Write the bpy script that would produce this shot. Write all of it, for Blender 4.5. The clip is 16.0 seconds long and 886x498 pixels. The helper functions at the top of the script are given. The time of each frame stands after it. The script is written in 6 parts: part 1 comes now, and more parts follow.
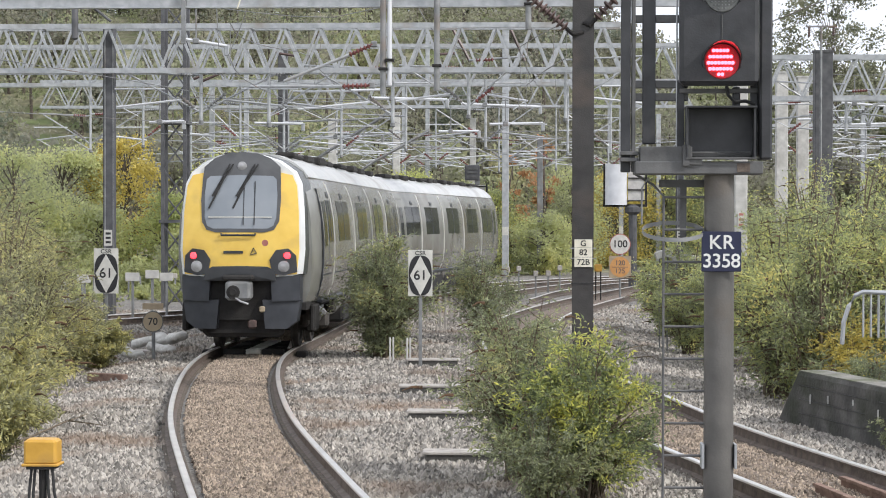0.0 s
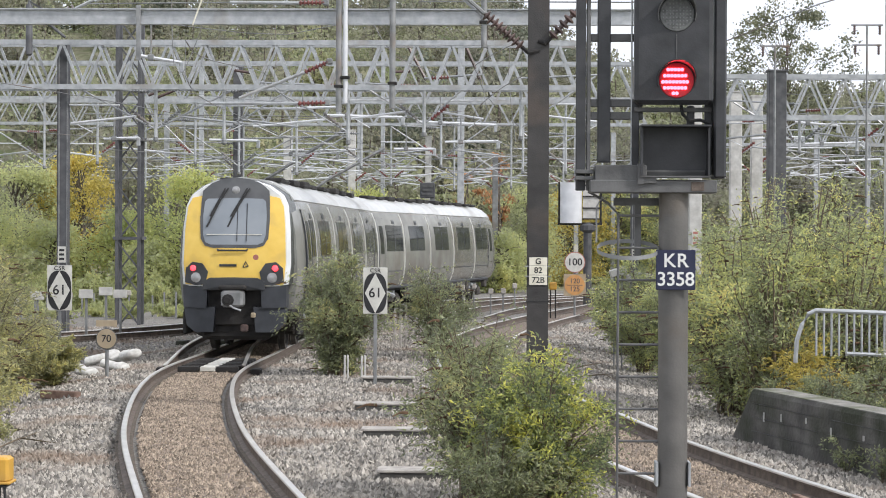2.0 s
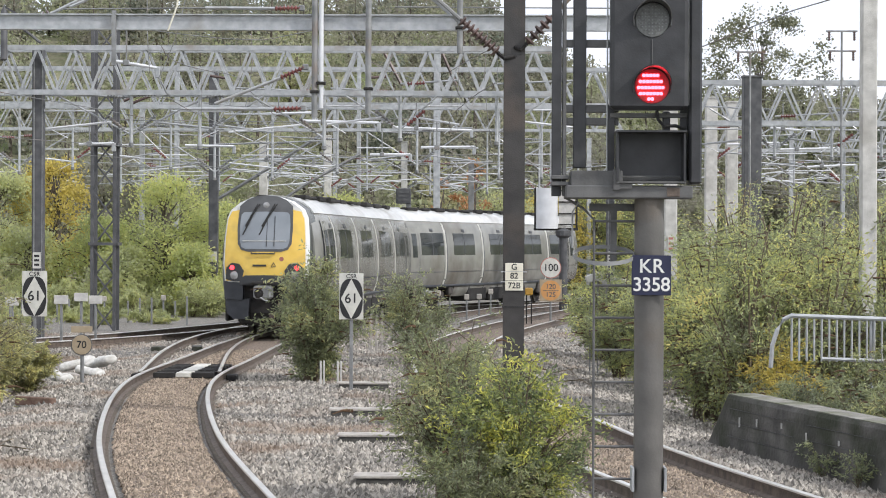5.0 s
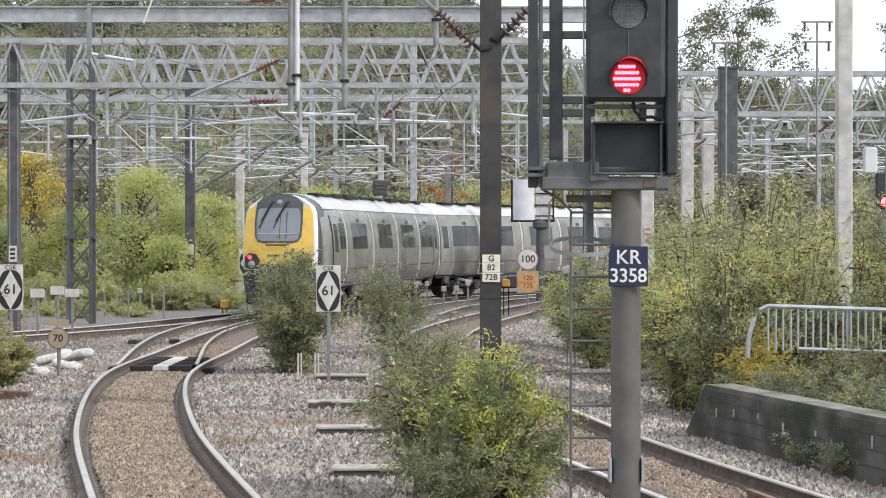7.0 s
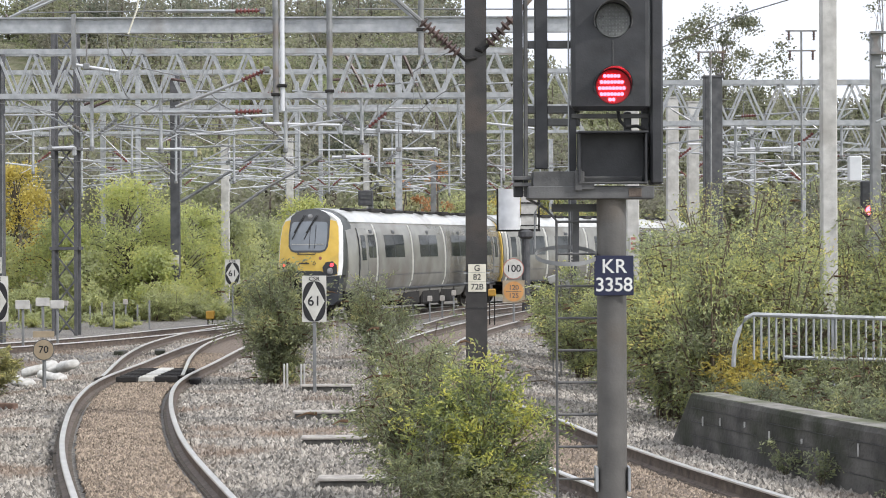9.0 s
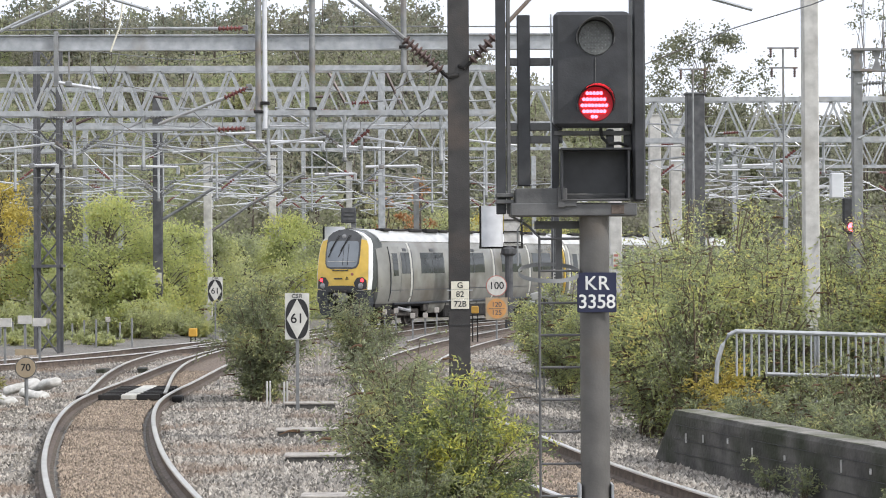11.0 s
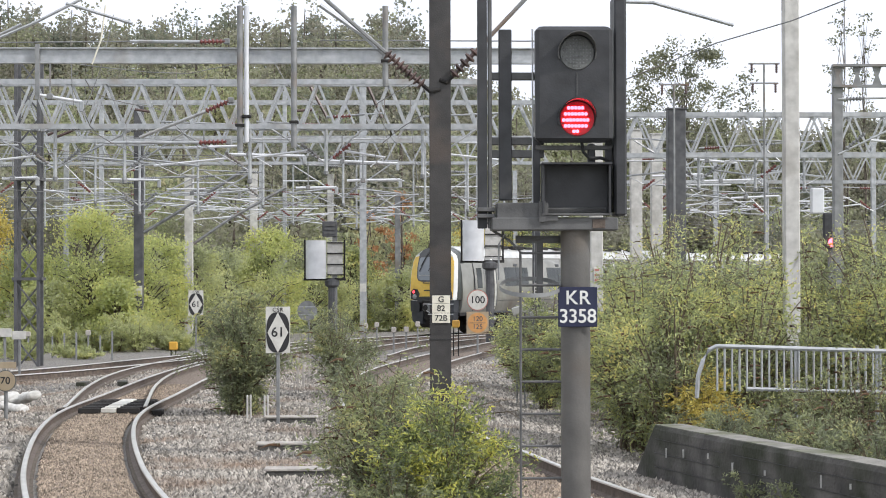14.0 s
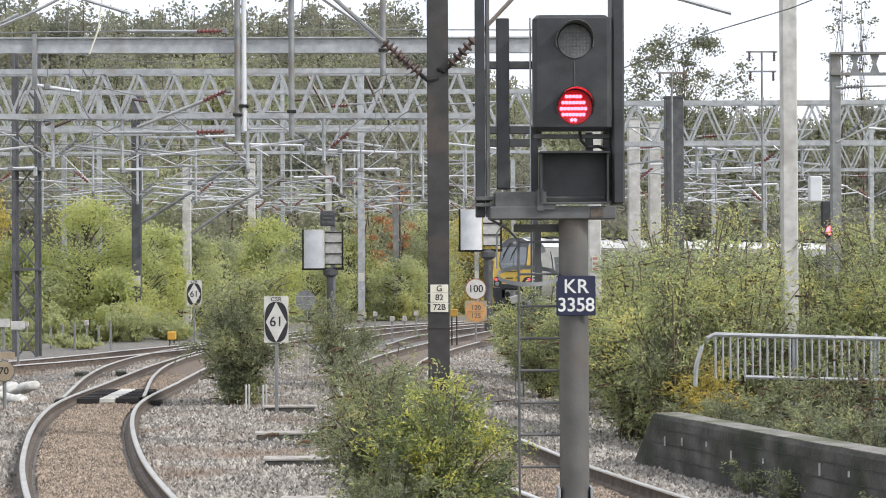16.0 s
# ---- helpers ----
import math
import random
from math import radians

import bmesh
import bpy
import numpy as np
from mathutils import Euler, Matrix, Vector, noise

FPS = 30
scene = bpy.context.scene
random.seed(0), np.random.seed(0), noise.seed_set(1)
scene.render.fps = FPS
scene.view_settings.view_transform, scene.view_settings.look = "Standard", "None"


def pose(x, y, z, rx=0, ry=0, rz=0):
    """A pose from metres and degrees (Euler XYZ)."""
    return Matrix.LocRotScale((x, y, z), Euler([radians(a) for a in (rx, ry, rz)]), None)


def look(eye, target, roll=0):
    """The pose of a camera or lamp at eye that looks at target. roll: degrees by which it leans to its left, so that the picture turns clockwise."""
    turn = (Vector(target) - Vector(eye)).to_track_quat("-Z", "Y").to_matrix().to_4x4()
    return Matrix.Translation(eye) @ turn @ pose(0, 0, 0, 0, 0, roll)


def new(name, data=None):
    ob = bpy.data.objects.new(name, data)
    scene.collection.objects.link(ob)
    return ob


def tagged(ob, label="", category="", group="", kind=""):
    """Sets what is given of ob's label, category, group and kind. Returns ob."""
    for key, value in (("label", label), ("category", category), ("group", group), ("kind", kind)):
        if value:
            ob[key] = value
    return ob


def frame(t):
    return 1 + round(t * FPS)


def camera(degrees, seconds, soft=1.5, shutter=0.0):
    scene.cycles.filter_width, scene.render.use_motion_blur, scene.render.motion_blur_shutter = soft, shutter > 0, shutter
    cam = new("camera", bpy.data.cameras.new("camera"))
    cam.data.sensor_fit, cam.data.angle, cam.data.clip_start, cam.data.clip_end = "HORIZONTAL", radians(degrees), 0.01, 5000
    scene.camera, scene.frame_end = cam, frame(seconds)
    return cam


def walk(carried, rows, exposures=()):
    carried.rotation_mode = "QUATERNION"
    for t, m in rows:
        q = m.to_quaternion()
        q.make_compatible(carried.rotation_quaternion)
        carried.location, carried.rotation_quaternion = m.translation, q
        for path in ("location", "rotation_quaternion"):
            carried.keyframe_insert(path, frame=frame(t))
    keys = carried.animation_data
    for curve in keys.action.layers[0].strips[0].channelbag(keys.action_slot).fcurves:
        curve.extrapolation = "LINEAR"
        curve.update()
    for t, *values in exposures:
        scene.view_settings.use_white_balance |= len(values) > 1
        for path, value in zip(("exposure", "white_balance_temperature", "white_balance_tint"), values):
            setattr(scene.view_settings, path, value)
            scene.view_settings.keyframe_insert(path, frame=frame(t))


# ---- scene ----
EYE = (0.0, 0.0, 2.45)


def aim(turn_left, up, lean):
    """The camera stays at one spot and only turns."""
    a, b = radians(turn_left), radians(up)
    ahead = Vector((-math.sin(a) * math.cos(b), math.cos(a) * math.cos(b), math.sin(b)))
    return look(EYE, Vector(EYE) + ahead * 50, lean)


cam = camera(26, 16.0, soft=1.0)
walk(cam, [
    (0, aim(2.742, -0.863, 0.079)),
    (0.5, aim(2.429, -0.535, 0.278)),
    (1, aim(2.084, -0.432, 0.414)),
    (1.5, aim(1.636, -0.343, 0.444)),
    (2, aim(1.402, -0.332, 0.250)),
    (2.5, aim(1.378, -0.304, 0.245)),
    (3, aim(1.211, -0.265, 0.183)),
    (3.5, aim(1.049, -0.196, 0.210)),
    (4, aim(0.947, -0.030, 0.258)),
    (6.5, aim(0.163, -0.405, 0.025)),
    (7, aim(0.000, -0.405, 0.000)),
    (7.5, aim(-0.129, -0.253, -0.017)),
    (8, aim(-0.297, -0.313, -0.275)),
    (8.5, aim(-0.325, -0.186, -0.256)),
    (9, aim(-0.427, -0.112, -0.219)),
    (11.5, aim(-1.086, 0.446, -0.271)),
    (12, aim(-1.232, 0.426, -0.199)),
    (12.5, aim(-1.345, 0.419, -0.100)),
    (13, aim(-1.461, 0.524, -0.025)),
    (13.5, aim(-1.543, 0.668, -0.096)),
    (14, aim(-1.503, 0.816, -0.121)),
    (14.5, aim(-1.487, 0.679, -0.165)),
    (15, aim(-1.615, 0.657, -0.085)),
    (15.5, aim(-1.645, 0.550, -0.175)),
    (16, aim(-1.558, 0.490, -0.282)),
])

# ---- light: bright thin overcast, hazy sun from the right ----
SUN_EL, SUN_AZ = 38, 118   # degrees; azimuth from +y towards +x
world = bpy.data.worlds.new("sky")
scene.world = world
world.use_nodes = True
wt = world.node_tree
wt.nodes.clear()
w_out = wt.nodes.new("ShaderNodeOutputWorld")
w_bg = wt.nodes.new("ShaderNodeBackground")
w_sky = wt.nodes.new("ShaderNodeTexSky")
w_sky.sky_type, w_sky.sun_disc = "NISHITA", False
w_sky.sun_elevation, w_sky.sun_rotation = radians(SUN_EL), radians(SUN_AZ)
w_mix = wt.nodes.new("ShaderNodeMixRGB")
w_noise = wt.nodes.new("ShaderNodeTexNoise")
w_noise.inputs["Scale"].default_value, w_noise.inputs["Detail"].default_value = 2.2, 6
w_ramp = wt.nodes.new("ShaderNodeValToRGB")
w_ramp.color_ramp.elements[0].color = (8.8, 9.3, 10.8, 1)
w_ramp.color_ramp.elements[1].color = (12.2, 12.4, 13.1, 1)
w_ramp.color_ramp.elements[0].position, w_ramp.color_ramp.elements[1].position = 0.35, 0.65
w_mix.inputs["Fac"].default_value = 0.85
wt.links.new(w_noise.outputs["Fac"], w_ramp.inputs["Fac"])
wt.links.new(w_sky.outputs["Color"], w_mix.inputs["Color1"])
wt.links.new(w_ramp.outputs["Color"], w_mix.inputs["Color2"])
wt.links.new(w_mix.outputs["Color"], w_bg.inputs["Color"])
w_bg.inputs["Strength"].default_value = 0.1
wt.links.new(w_bg.outputs["Background"], w_out.inputs["Surface"])

sun_data = bpy.data.lights.new("sun", "SUN")
sun_data.energy, sun_data.angle, sun_data.color = 2.3, radians(4), (1.0, 0.965, 0.93)
sun = new("sun", sun_data)
_e, _a = radians(SUN_EL), radians(SUN_AZ)
sun.matrix_world = look((60 * math.sin(_a) * math.cos(_e), 60 * math.cos(_a) * math.cos(_e), 60 * math.sin(_e)), (0, 0, 0))
scene.view_settings.exposure = 0.32


# ---- materials ----
def surface(name, dark, light, scale=8.0, rough=0.7, metal=0.0, bump=0.2, fine=60.0, stain=None, stain_scale=1.2, stain_cut=0.6, vary="", coords="Object"):
    """A grained surface: two colours over a mid-size noise, stains over a large one, relief from a fine one."""
    m = bpy.data.materials.new(name)
    m.use_nodes = True
    t = m.node_tree
    b = t.nodes["Principled BSDF"]
    co = t.nodes.new("ShaderNodeTexCoord")
    n1 = t.nodes.new("ShaderNodeTexNoise")
    n1.inputs["Scale"].default_value, n1.inputs["Detail"].default_value = scale, 5
    t.links.new(co.outputs[coords], n1.inputs["Vector"])
    fac = n1.outputs["Fac"]
    if vary:
        src = t.nodes.new("ShaderNodeNewGeometry") if vary == "island" else t.nodes.new("ShaderNodeObjectInfo")
        mix = t.nodes.new("ShaderNodeMath")
        mix.operation = "MULTIPLY_ADD"
        t.links.new(src.outputs["Random Per Island" if vary == "island" else "Random"], mix.inputs[0])
        mix.inputs[1].default_value = 0.7
        half = t.nodes.new("ShaderNodeMath")
        half.operation = "MULTIPLY_ADD"
        t.links.new(fac, half.inputs[0])
        half.inputs[1].default_value, half.inputs[2].default_value = 0.5, -0.1
        t.links.new(half.outputs[0], mix.inputs[2])
        fac = mix.outputs[0]
    ramp = t.nodes.new("ShaderNodeValToRGB")
    ramp.color_ramp.elements[0].color, ramp.color_ramp.elements[1].color = (*dark, 1), (*light, 1)
    ramp.color_ramp.elements[0].position, ramp.color_ramp.elements[1].position = (0.0, 1.0) if vary else (0.3, 0.7)
    t.links.new(fac, ramp.inputs["Fac"])
    colour = ramp.outputs["Color"]
    if stain:
        n2 = t.nodes.new("ShaderNodeTexNoise")
        n2.inputs["Scale"].default_value, n2.inputs["Detail"].default_value = stain_scale, 7
        t.links.new(co.outputs[coords], n2.inputs["Vector"])
        cut = t.nodes.new("ShaderNodeValToRGB")
        cut.color_ramp.elements[0].position, cut.color_ramp.elements[1].position = stain_cut - 0.08, stain_cut + 0.1
        t.links.new(n2.outputs["Fac"], cut.inputs["Fac"])
        mx = t.nodes.new("ShaderNodeMixRGB")
        mx.inputs["Color2"].default_value = (*stain, 1)
        t.links.new(cut.outputs["Color"], mx.inputs["Fac"])
        t.links.new(colour, mx.inputs["Color1"])
        colour = mx.outputs["Color"]
    t.links.new(colour, b.inputs["Base Color"])
    b.inputs["Roughness"].default_value, b.inputs["Metallic"].default_value = rough, metal
    if bump:
        n3 = t.nodes.new("ShaderNodeTexNoise")
        n3.inputs["Scale"].default_value, n3.inputs["Detail"].default_value = fine, 3
        t.links.new(co.outputs[coords], n3.inputs["Vector"])
        bp = t.nodes.new("ShaderNodeBump")
        bp.inputs["Strength"].default_value, bp.inputs["Distance"].default_value = bump, 0.02
        t.links.new(n3.outputs["Fac"], bp.inputs["Height"])
        t.links.new(bp.outputs["Normal"], b.inputs["Normal"])
    return m


def foliage(name, stops, translucent=0.45, leafy=0.55, patch=0.9, strong=1.5):
    """Leaves whose colour changes from leaf to leaf and from spray to spray."""
    m = bpy.data.materials.new(name)
    m.use_nodes = True
    t = m.node_tree
    b = t.nodes["Principled BSDF"]
    g = t.nodes.new("ShaderNodeNewGeometry")
    co = t.nodes.new("ShaderNodeTexCoord")
    n = t.nodes.new("ShaderNodeTexNoise")
    n.inputs["Scale"].default_value, n.inputs["Detail"].default_value = patch, 3
    t.links.new(co.outputs["Object"], n.inputs["Vector"])
    a = t.nodes.new("ShaderNodeMath")
    a.operation = "MULTIPLY_ADD"
    a.inputs[1].default_value, a.inputs[2].default_value = strong, 0.25 - strong / 2
    t.links.new(n.outputs["Fac"], a.inputs[0])
    s = t.nodes.new("ShaderNodeMath")
    s.operation = "MULTIPLY_ADD"
    s.inputs[1].default_value = leafy
    t.links.new(g.outputs["Random Per Island"], s.inputs[0])
    t.links.new(a.outputs[0], s.inputs[2])
    r = t.nodes.new("ShaderNodeValToRGB")
    while len(r.color_ramp.elements) < len(stops):
        r.color_ramp.elements.new(0.5)
    for e, (p, c) in zip(r.color_ramp.elements, stops):
        e.position, e.color = p, (*c, 1)
    t.links.new(s.outputs[0], r.inputs["Fac"])
    t.links.new(r.outputs["Color"], b.inputs["Base Color"])
    b.inputs["Roughness"].default_value = 0.5
    tr = t.nodes.new("ShaderNodeBsdfTranslucent")
    t.links.new(r.outputs["Color"], tr.inputs["Color"])
    mx = t.nodes.new("ShaderNodeMixShader")
    mx.inputs["Fac"].default_value = translucent
    t.links.new(b.outputs["BSDF"], mx.inputs[1])
    t.links.new(tr.outputs["BSDF"], mx.inputs[2])
    t.links.new(mx.outputs["Shader"], t.nodes["Material Output"].inputs["Surface"])
    return m


def glow(name, colour, strength):
    m = bpy.data.materials.new(name)
    m.use_nodes = True
    b = m.node_tree.nodes["Principled BSDF"]
    b.inputs["Base Color"].default_value = (*colour, 1)
    b.inputs["Emission Color"].default_value = (*colour, 1)
    b.inputs["Emission Strength"].default_value = strength
    return m


# bed colours are darkened to give shade in the gaps between stones
M_BALLAST = surface("ballast", (0.045, 0.043, 0.039), (0.33, 0.31, 0.28), 22, 0.9, 0, 1.0, 34, (0.15, 0.12, 0.09), 0.5, 0.63)
M_STONES = surface("ballast stones", (0.04, 0.037, 0.033), (0.57, 0.525, 0.46), 3, 0.8, 0, 0.4, 40, (0.24, 0.18, 0.135), 0.5, 0.60, vary="island")
M_RUSTBED = surface("rusty ballast", (0.05, 0.038, 0.03), (0.28, 0.22, 0.17), 22, 0.9, 0, 1.0, 26)
M_RUSTSTONES = surface("rusty ballast stones", (0.04, 0.031, 0.024), (0.53, 0.43, 0.33), 3, 0.85, 0, 0.4, 40, vary="island")
M_RAIL = surface("rail rust", (0.075, 0.058, 0.048), (0.17, 0.135, 0.11), 9, 0.7, 0.2, 0.3, 40)
M_SPARE = surface("dull rust", (0.14, 0.085, 0.062), (0.28, 0.185, 0.14), 9, 0.85, 0.1, 0.4, 40)
M_FOOT_SHADE = surface("brown rail-foot shade", (0.06, 0.05, 0.04), (0.16, 0.13, 0.10), 14, 0.9, 0, 0.6, 30)
M_RAILHEAD = surface("polished rail head", (0.58, 0.565, 0.54), (0.74, 0.725, 0.70), 3, 0.30, 0.6, 0.05, 30)
M_GALV = surface("galvanised steel", (0.31, 0.325, 0.335), (0.48, 0.49, 0.50), 5, 0.42, 0.35, 0.1, 40, (0.30, 0.28, 0.25), 1.1, 0.64)
M_GALV_OLD = surface("weathered steel", (0.17, 0.175, 0.175), (0.29, 0.295, 0.295), 4, 0.6, 0.3, 0.1, 40, (0.20, 0.14, 0.10), 1.0, 0.62)
M_BROWN = surface("dark oxidised mast steel", (0.033, 0.031, 0.030), (0.062, 0.058, 0.055), 4, 0.42, 0.2, 0.2, 50, (0.12, 0.09, 0.07), 0.8, 0.62)
M_DARKMAST = surface("dark grey mast steel", (0.06, 0.062, 0.066), (0.12, 0.12, 0.125), 4, 0.6, 0.2, 0.15, 40)
M_CONCRETE = surface("pale concrete", (0.40, 0.39, 0.37), (0.58, 0.57, 0.54), 5, 0.85, 0, 0.3, 60, (0.30, 0.28, 0.25), 0.7, 0.62)
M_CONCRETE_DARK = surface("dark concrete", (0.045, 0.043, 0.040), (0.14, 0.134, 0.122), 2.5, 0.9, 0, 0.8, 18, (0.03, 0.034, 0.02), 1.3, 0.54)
M_CAPPING = surface("paler concrete top", (0.13, 0.125, 0.11), (0.27, 0.26, 0.23), 4, 0.9, 0, 0.7, 25, (0.09, 0.10, 0.05), 1.5, 0.58)
M_SIGBLACK = surface("black signal paint", (0.022, 0.023, 0.025), (0.045, 0.046, 0.05), 6, 0.5, 0, 0.1, 60, (0.07, 0.068, 0.065), 2.2, 0.66)
M_SIGGREY = surface("grime-streaked grey paint", (0.07, 0.07, 0.07), (0.14, 0.14, 0.138), 5, 0.6, 0.1, 0.15, 50, (0.20, 0.12, 0.09), 1.6, 0.72)
M_POST = surface("grey signal post paint", (0.075, 0.072, 0.067), (0.145, 0.138, 0.128), 3, 0.5, 0.1, 0.15, 50, (0.11, 0.085, 0.06), 1.2, 0.62)
M_PLATE = surface("dark blue plate", (0.012, 0.015, 0.045), (0.02, 0.024, 0.06), 5, 0.35, 0, 0.03, 50)
M_WHITE = surface("white sign enamel", (0.50, 0.49, 0.45), (0.63, 0.62, 0.57), 6, 0.5, 0, 0.05, 50, (0.36, 0.34, 0.29), 2.5, 0.66)
M_LETTER = surface("white plate lettering", (0.64, 0.64, 0.61), (0.76, 0.76, 0.73), 6, 0.5, 0, 0.03, 50)
M_CREAM = surface("cream sign enamel", (0.62, 0.59, 0.48), (0.76, 0.73, 0.62), 6, 0.55, 0, 0.05, 50)
M_BLACK = surface("black sign paint", (0.012, 0.012, 0.013), (0.025, 0.025, 0.027), 6, 0.6, 0, 0.03, 50)
M_ORANGE = surface("faded orange sign face", (0.50, 0.24, 0.08), (0.62, 0.33, 0.12), 5, 0.6, 0, 0.05, 50)
M_TAN = surface("weathered tan sign face", (0.30, 0.24, 0.16), (0.41, 0.335, 0.235), 5, 0.7, 0, 0.05, 50)
M_REDRIM = surface("faded red rim", (0.34, 0.12, 0.10), (0.46, 0.20, 0.16), 5, 0.6, 0, 0.05, 50)
M_YBOX = surface("yellow plastic", (0.48, 0.26, 0.03), (0.60, 0.345, 0.055), 6, 0.5, 0, 0.05, 50, (0.34, 0.19, 0.05), 3.0, 0.62)
M_RUBBER = surface("black cable rubber", (0.015, 0.015, 0.015), (0.03, 0.03, 0.03), 8, 0.7)
M_INSUL = surface("red-brown insulator", (0.06, 0.042, 0.038), (0.13, 0.085, 0.075), 6, 0.4, 0, 0.05, 50)
M_REDINS = surface("red polymer insulator", (0.15, 0.05, 0.045), (0.22, 0.075, 0.065), 6, 0.5, 0, 0.05, 50)
M_TIMBER = surface("weathered grey timber", (0.27, 0.25, 0.23), (0.46, 0.43, 0.39), 7, 0.9, 0, 0.5, 50)
M_BAG = surface("pale sandbag cloth", (0.40, 0.39, 0.36), (0.66, 0.65, 0.62), 9, 0.9, 0, 0.9, 14, (0.25, 0.22, 0.18), 2.5, 0.6)
M_ALU = surface("silver cabinet paint", (0.58, 0.59, 0.61), (0.70, 0.71, 0.73), 3, 0.4, 0.2, 0.03, 30)
# lightened so the gaps in the far woods look hazy
M_EARTH = surface("scrubby earth", (0.14, 0.14, 0.08), (0.28, 0.26, 0.17), 2, 0.95, 0, 0.8, 12, (0.14, 0.17, 0.07), 0.4, 0.5)
M_BARK = surface("bark", (0.06, 0.05, 0.04), (0.15, 0.125, 0.10), 8, 0.9, 0, 0.5, 40)
M_TWIG = surface("twig bark", (0.09, 0.07, 0.05), (0.20, 0.16, 0.11), 12, 0.9, 0, 0.2, 40)
M_SEED = surface("dry seed heads", (0.06, 0.035, 0.02), (0.15, 0.09, 0.05), 12, 0.95)
# train
M_BODY = surface("dirty silver-grey train paint", (0.225, 0.225, 0.205), (0.32, 0.318, 0.29), 1.5, 0.24, 0.3, 0.02, 20, (0.17, 0.155, 0.13), 0.6, 0.6)
# pale base colour carries the sky and sun glare on the roof
M_ROOF = surface("train roof paled for glare", (0.50, 0.51, 0.50), (0.64, 0.64, 0.62), 2, 0.3, 0.2, 0.05, 30, (0.30, 0.28, 0.25), 0.7, 0.62)
M_PILLAR = surface("pale body pillar", (0.42, 0.42, 0.38), (0.54, 0.53, 0.49), 3, 0.35, 0.1, 0.02, 30)
M_YELLOW = surface("yellow cab paint", (0.70, 0.46, 0.08), (0.79, 0.55, 0.12), 3, 0.35, 0, 0.02, 30, (0.58, 0.39, 0.10), 1.6, 0.64)
M_NOSE = surface("dark nose paint", (0.025, 0.027, 0.03), (0.05, 0.052, 0.055), 3, 0.4, 0, 0.03, 30)
M_DOME = surface("dark grey cab dome", (0.055, 0.057, 0.06), (0.095, 0.097, 0.10), 3, 0.4, 0, 0.03, 30)
M_FLANK = surface("dark green-grey cab side", (0.05, 0.056, 0.053), (0.085, 0.092, 0.088), 2, 0.25, 0.1, 0.02, 30)
M_NOSEWHITE = surface("white cab edge", (0.62, 0.63, 0.62), (0.75, 0.76, 0.75), 3, 0.35, 0, 0.02, 30)
M_SKIRT = surface("dark blue-grey skirt", (0.024, 0.027, 0.033), (0.048, 0.052, 0.06), 3, 0.5, 0, 0.03, 30)
M_UNDER = surface("grimy underframe", (0.011, 0.010, 0.010), (0.028, 0.026, 0.024), 5, 0.85, 0.0, 0.3, 30)
M_BOGIE = surface("dusty bogie steel", (0.03, 0.027, 0.025), (0.10, 0.09, 0.08), 6, 0.8, 0.1, 0.3, 30)
# light blue-grey base puts the reflected sky into the glass colour
M_SCREEN = surface("cab glass with painted sky reflection", (0.20, 0.225, 0.25), (0.28, 0.305, 0.33), 1.2, 0.10, 0.0, 0, 30)
M_WINDOW = surface("tinted train window", (0.02, 0.025, 0.025), (0.05, 0.055, 0.055), 1.5, 0.07, 0.0, 0, 30)
M_LAMP = surface("lamp lens", (0.22, 0.22, 0.22), (0.40, 0.40, 0.40), 9, 0.15, 0.2, 0, 30)
M_TAIL = glow("red tail lamp", (1.0, 0.025, 0.035), 5.0)
M_LED = glow("red signal diode", (1.0, 0.035, 0.055), 15.0)
M_LENS = glow("red lit lens face", (0.22, 0.004, 0.010), 0.55)
M_LENSGREY = surface("unlit signal lens", (0.07, 0.075, 0.07), (0.16, 0.165, 0.16), 40, 0.3, 0, 0.1, 90)

# yellow end of the ramp paints sunlight on the near bush
M_LEAF_NEAR = foliage("sunlit buddleia leaf", ((0.0, (0.09, 0.115, 0.07)), (0.35, (0.20, 0.24, 0.12)), (0.65, (0.38, 0.42, 0.14)), (1.0, (0.74, 0.70, 0.16))), patch=2.2, strong=2.4)
M_LEAF_MID = foliage("scrub leaf", ((0.0, (0.13, 0.145, 0.10)), (0.4, (0.24, 0.265, 0.16)), (0.75, (0.38, 0.41, 0.20)), (1.0, (0.56, 0.51, 0.23))), patch=1.6, strong=1.8)
M_LEAF_HEDGE = foliage("hedge leaf", ((0.0, (0.165, 0.175, 0.12)), (0.3, (0.29, 0.325, 0.18)), (0.6, (0.44, 0.48, 0.22)), (0.85, (0.65, 0.64, 0.24)), (1.0, (0.76, 0.66, 0.25))), patch=0.9, strong=2.2)
M_LEAF_OLIVE = foliage("olive scrub leaf", ((0.0, (0.17, 0.17, 0.115)), (0.35, (0.31, 0.31, 0.175)), (0.7, (0.49, 0.475, 0.21)), (1.0, (0.68, 0.60, 0.25))), patch=0.9, strong=2.2)
# woodland, verge and lime leaf colours are paled to paint in distant haze
M_LEAF_WOOD = foliage("woodland leaf", ((0.0, (0.21, 0.235, 0.175)), (0.25, (0.27, 0.255, 0.20)), (0.5, (0.33, 0.335, 0.225)), (0.7, (0.37, 0.40, 0.23)), (1.0, (0.50, 0.45, 0.27))), 0.55, 0.2, 0.10, 2.4)
M_LEAF_VERGE = foliage("verge leaf paled for haze", ((0.0, (0.36, 0.385, 0.25)), (0.4, (0.53, 0.56, 0.29)), (0.75, (0.68, 0.67, 0.32)), (1.0, (0.78, 0.69, 0.30))), 0.6, 0.35, 0.35, 2.2)
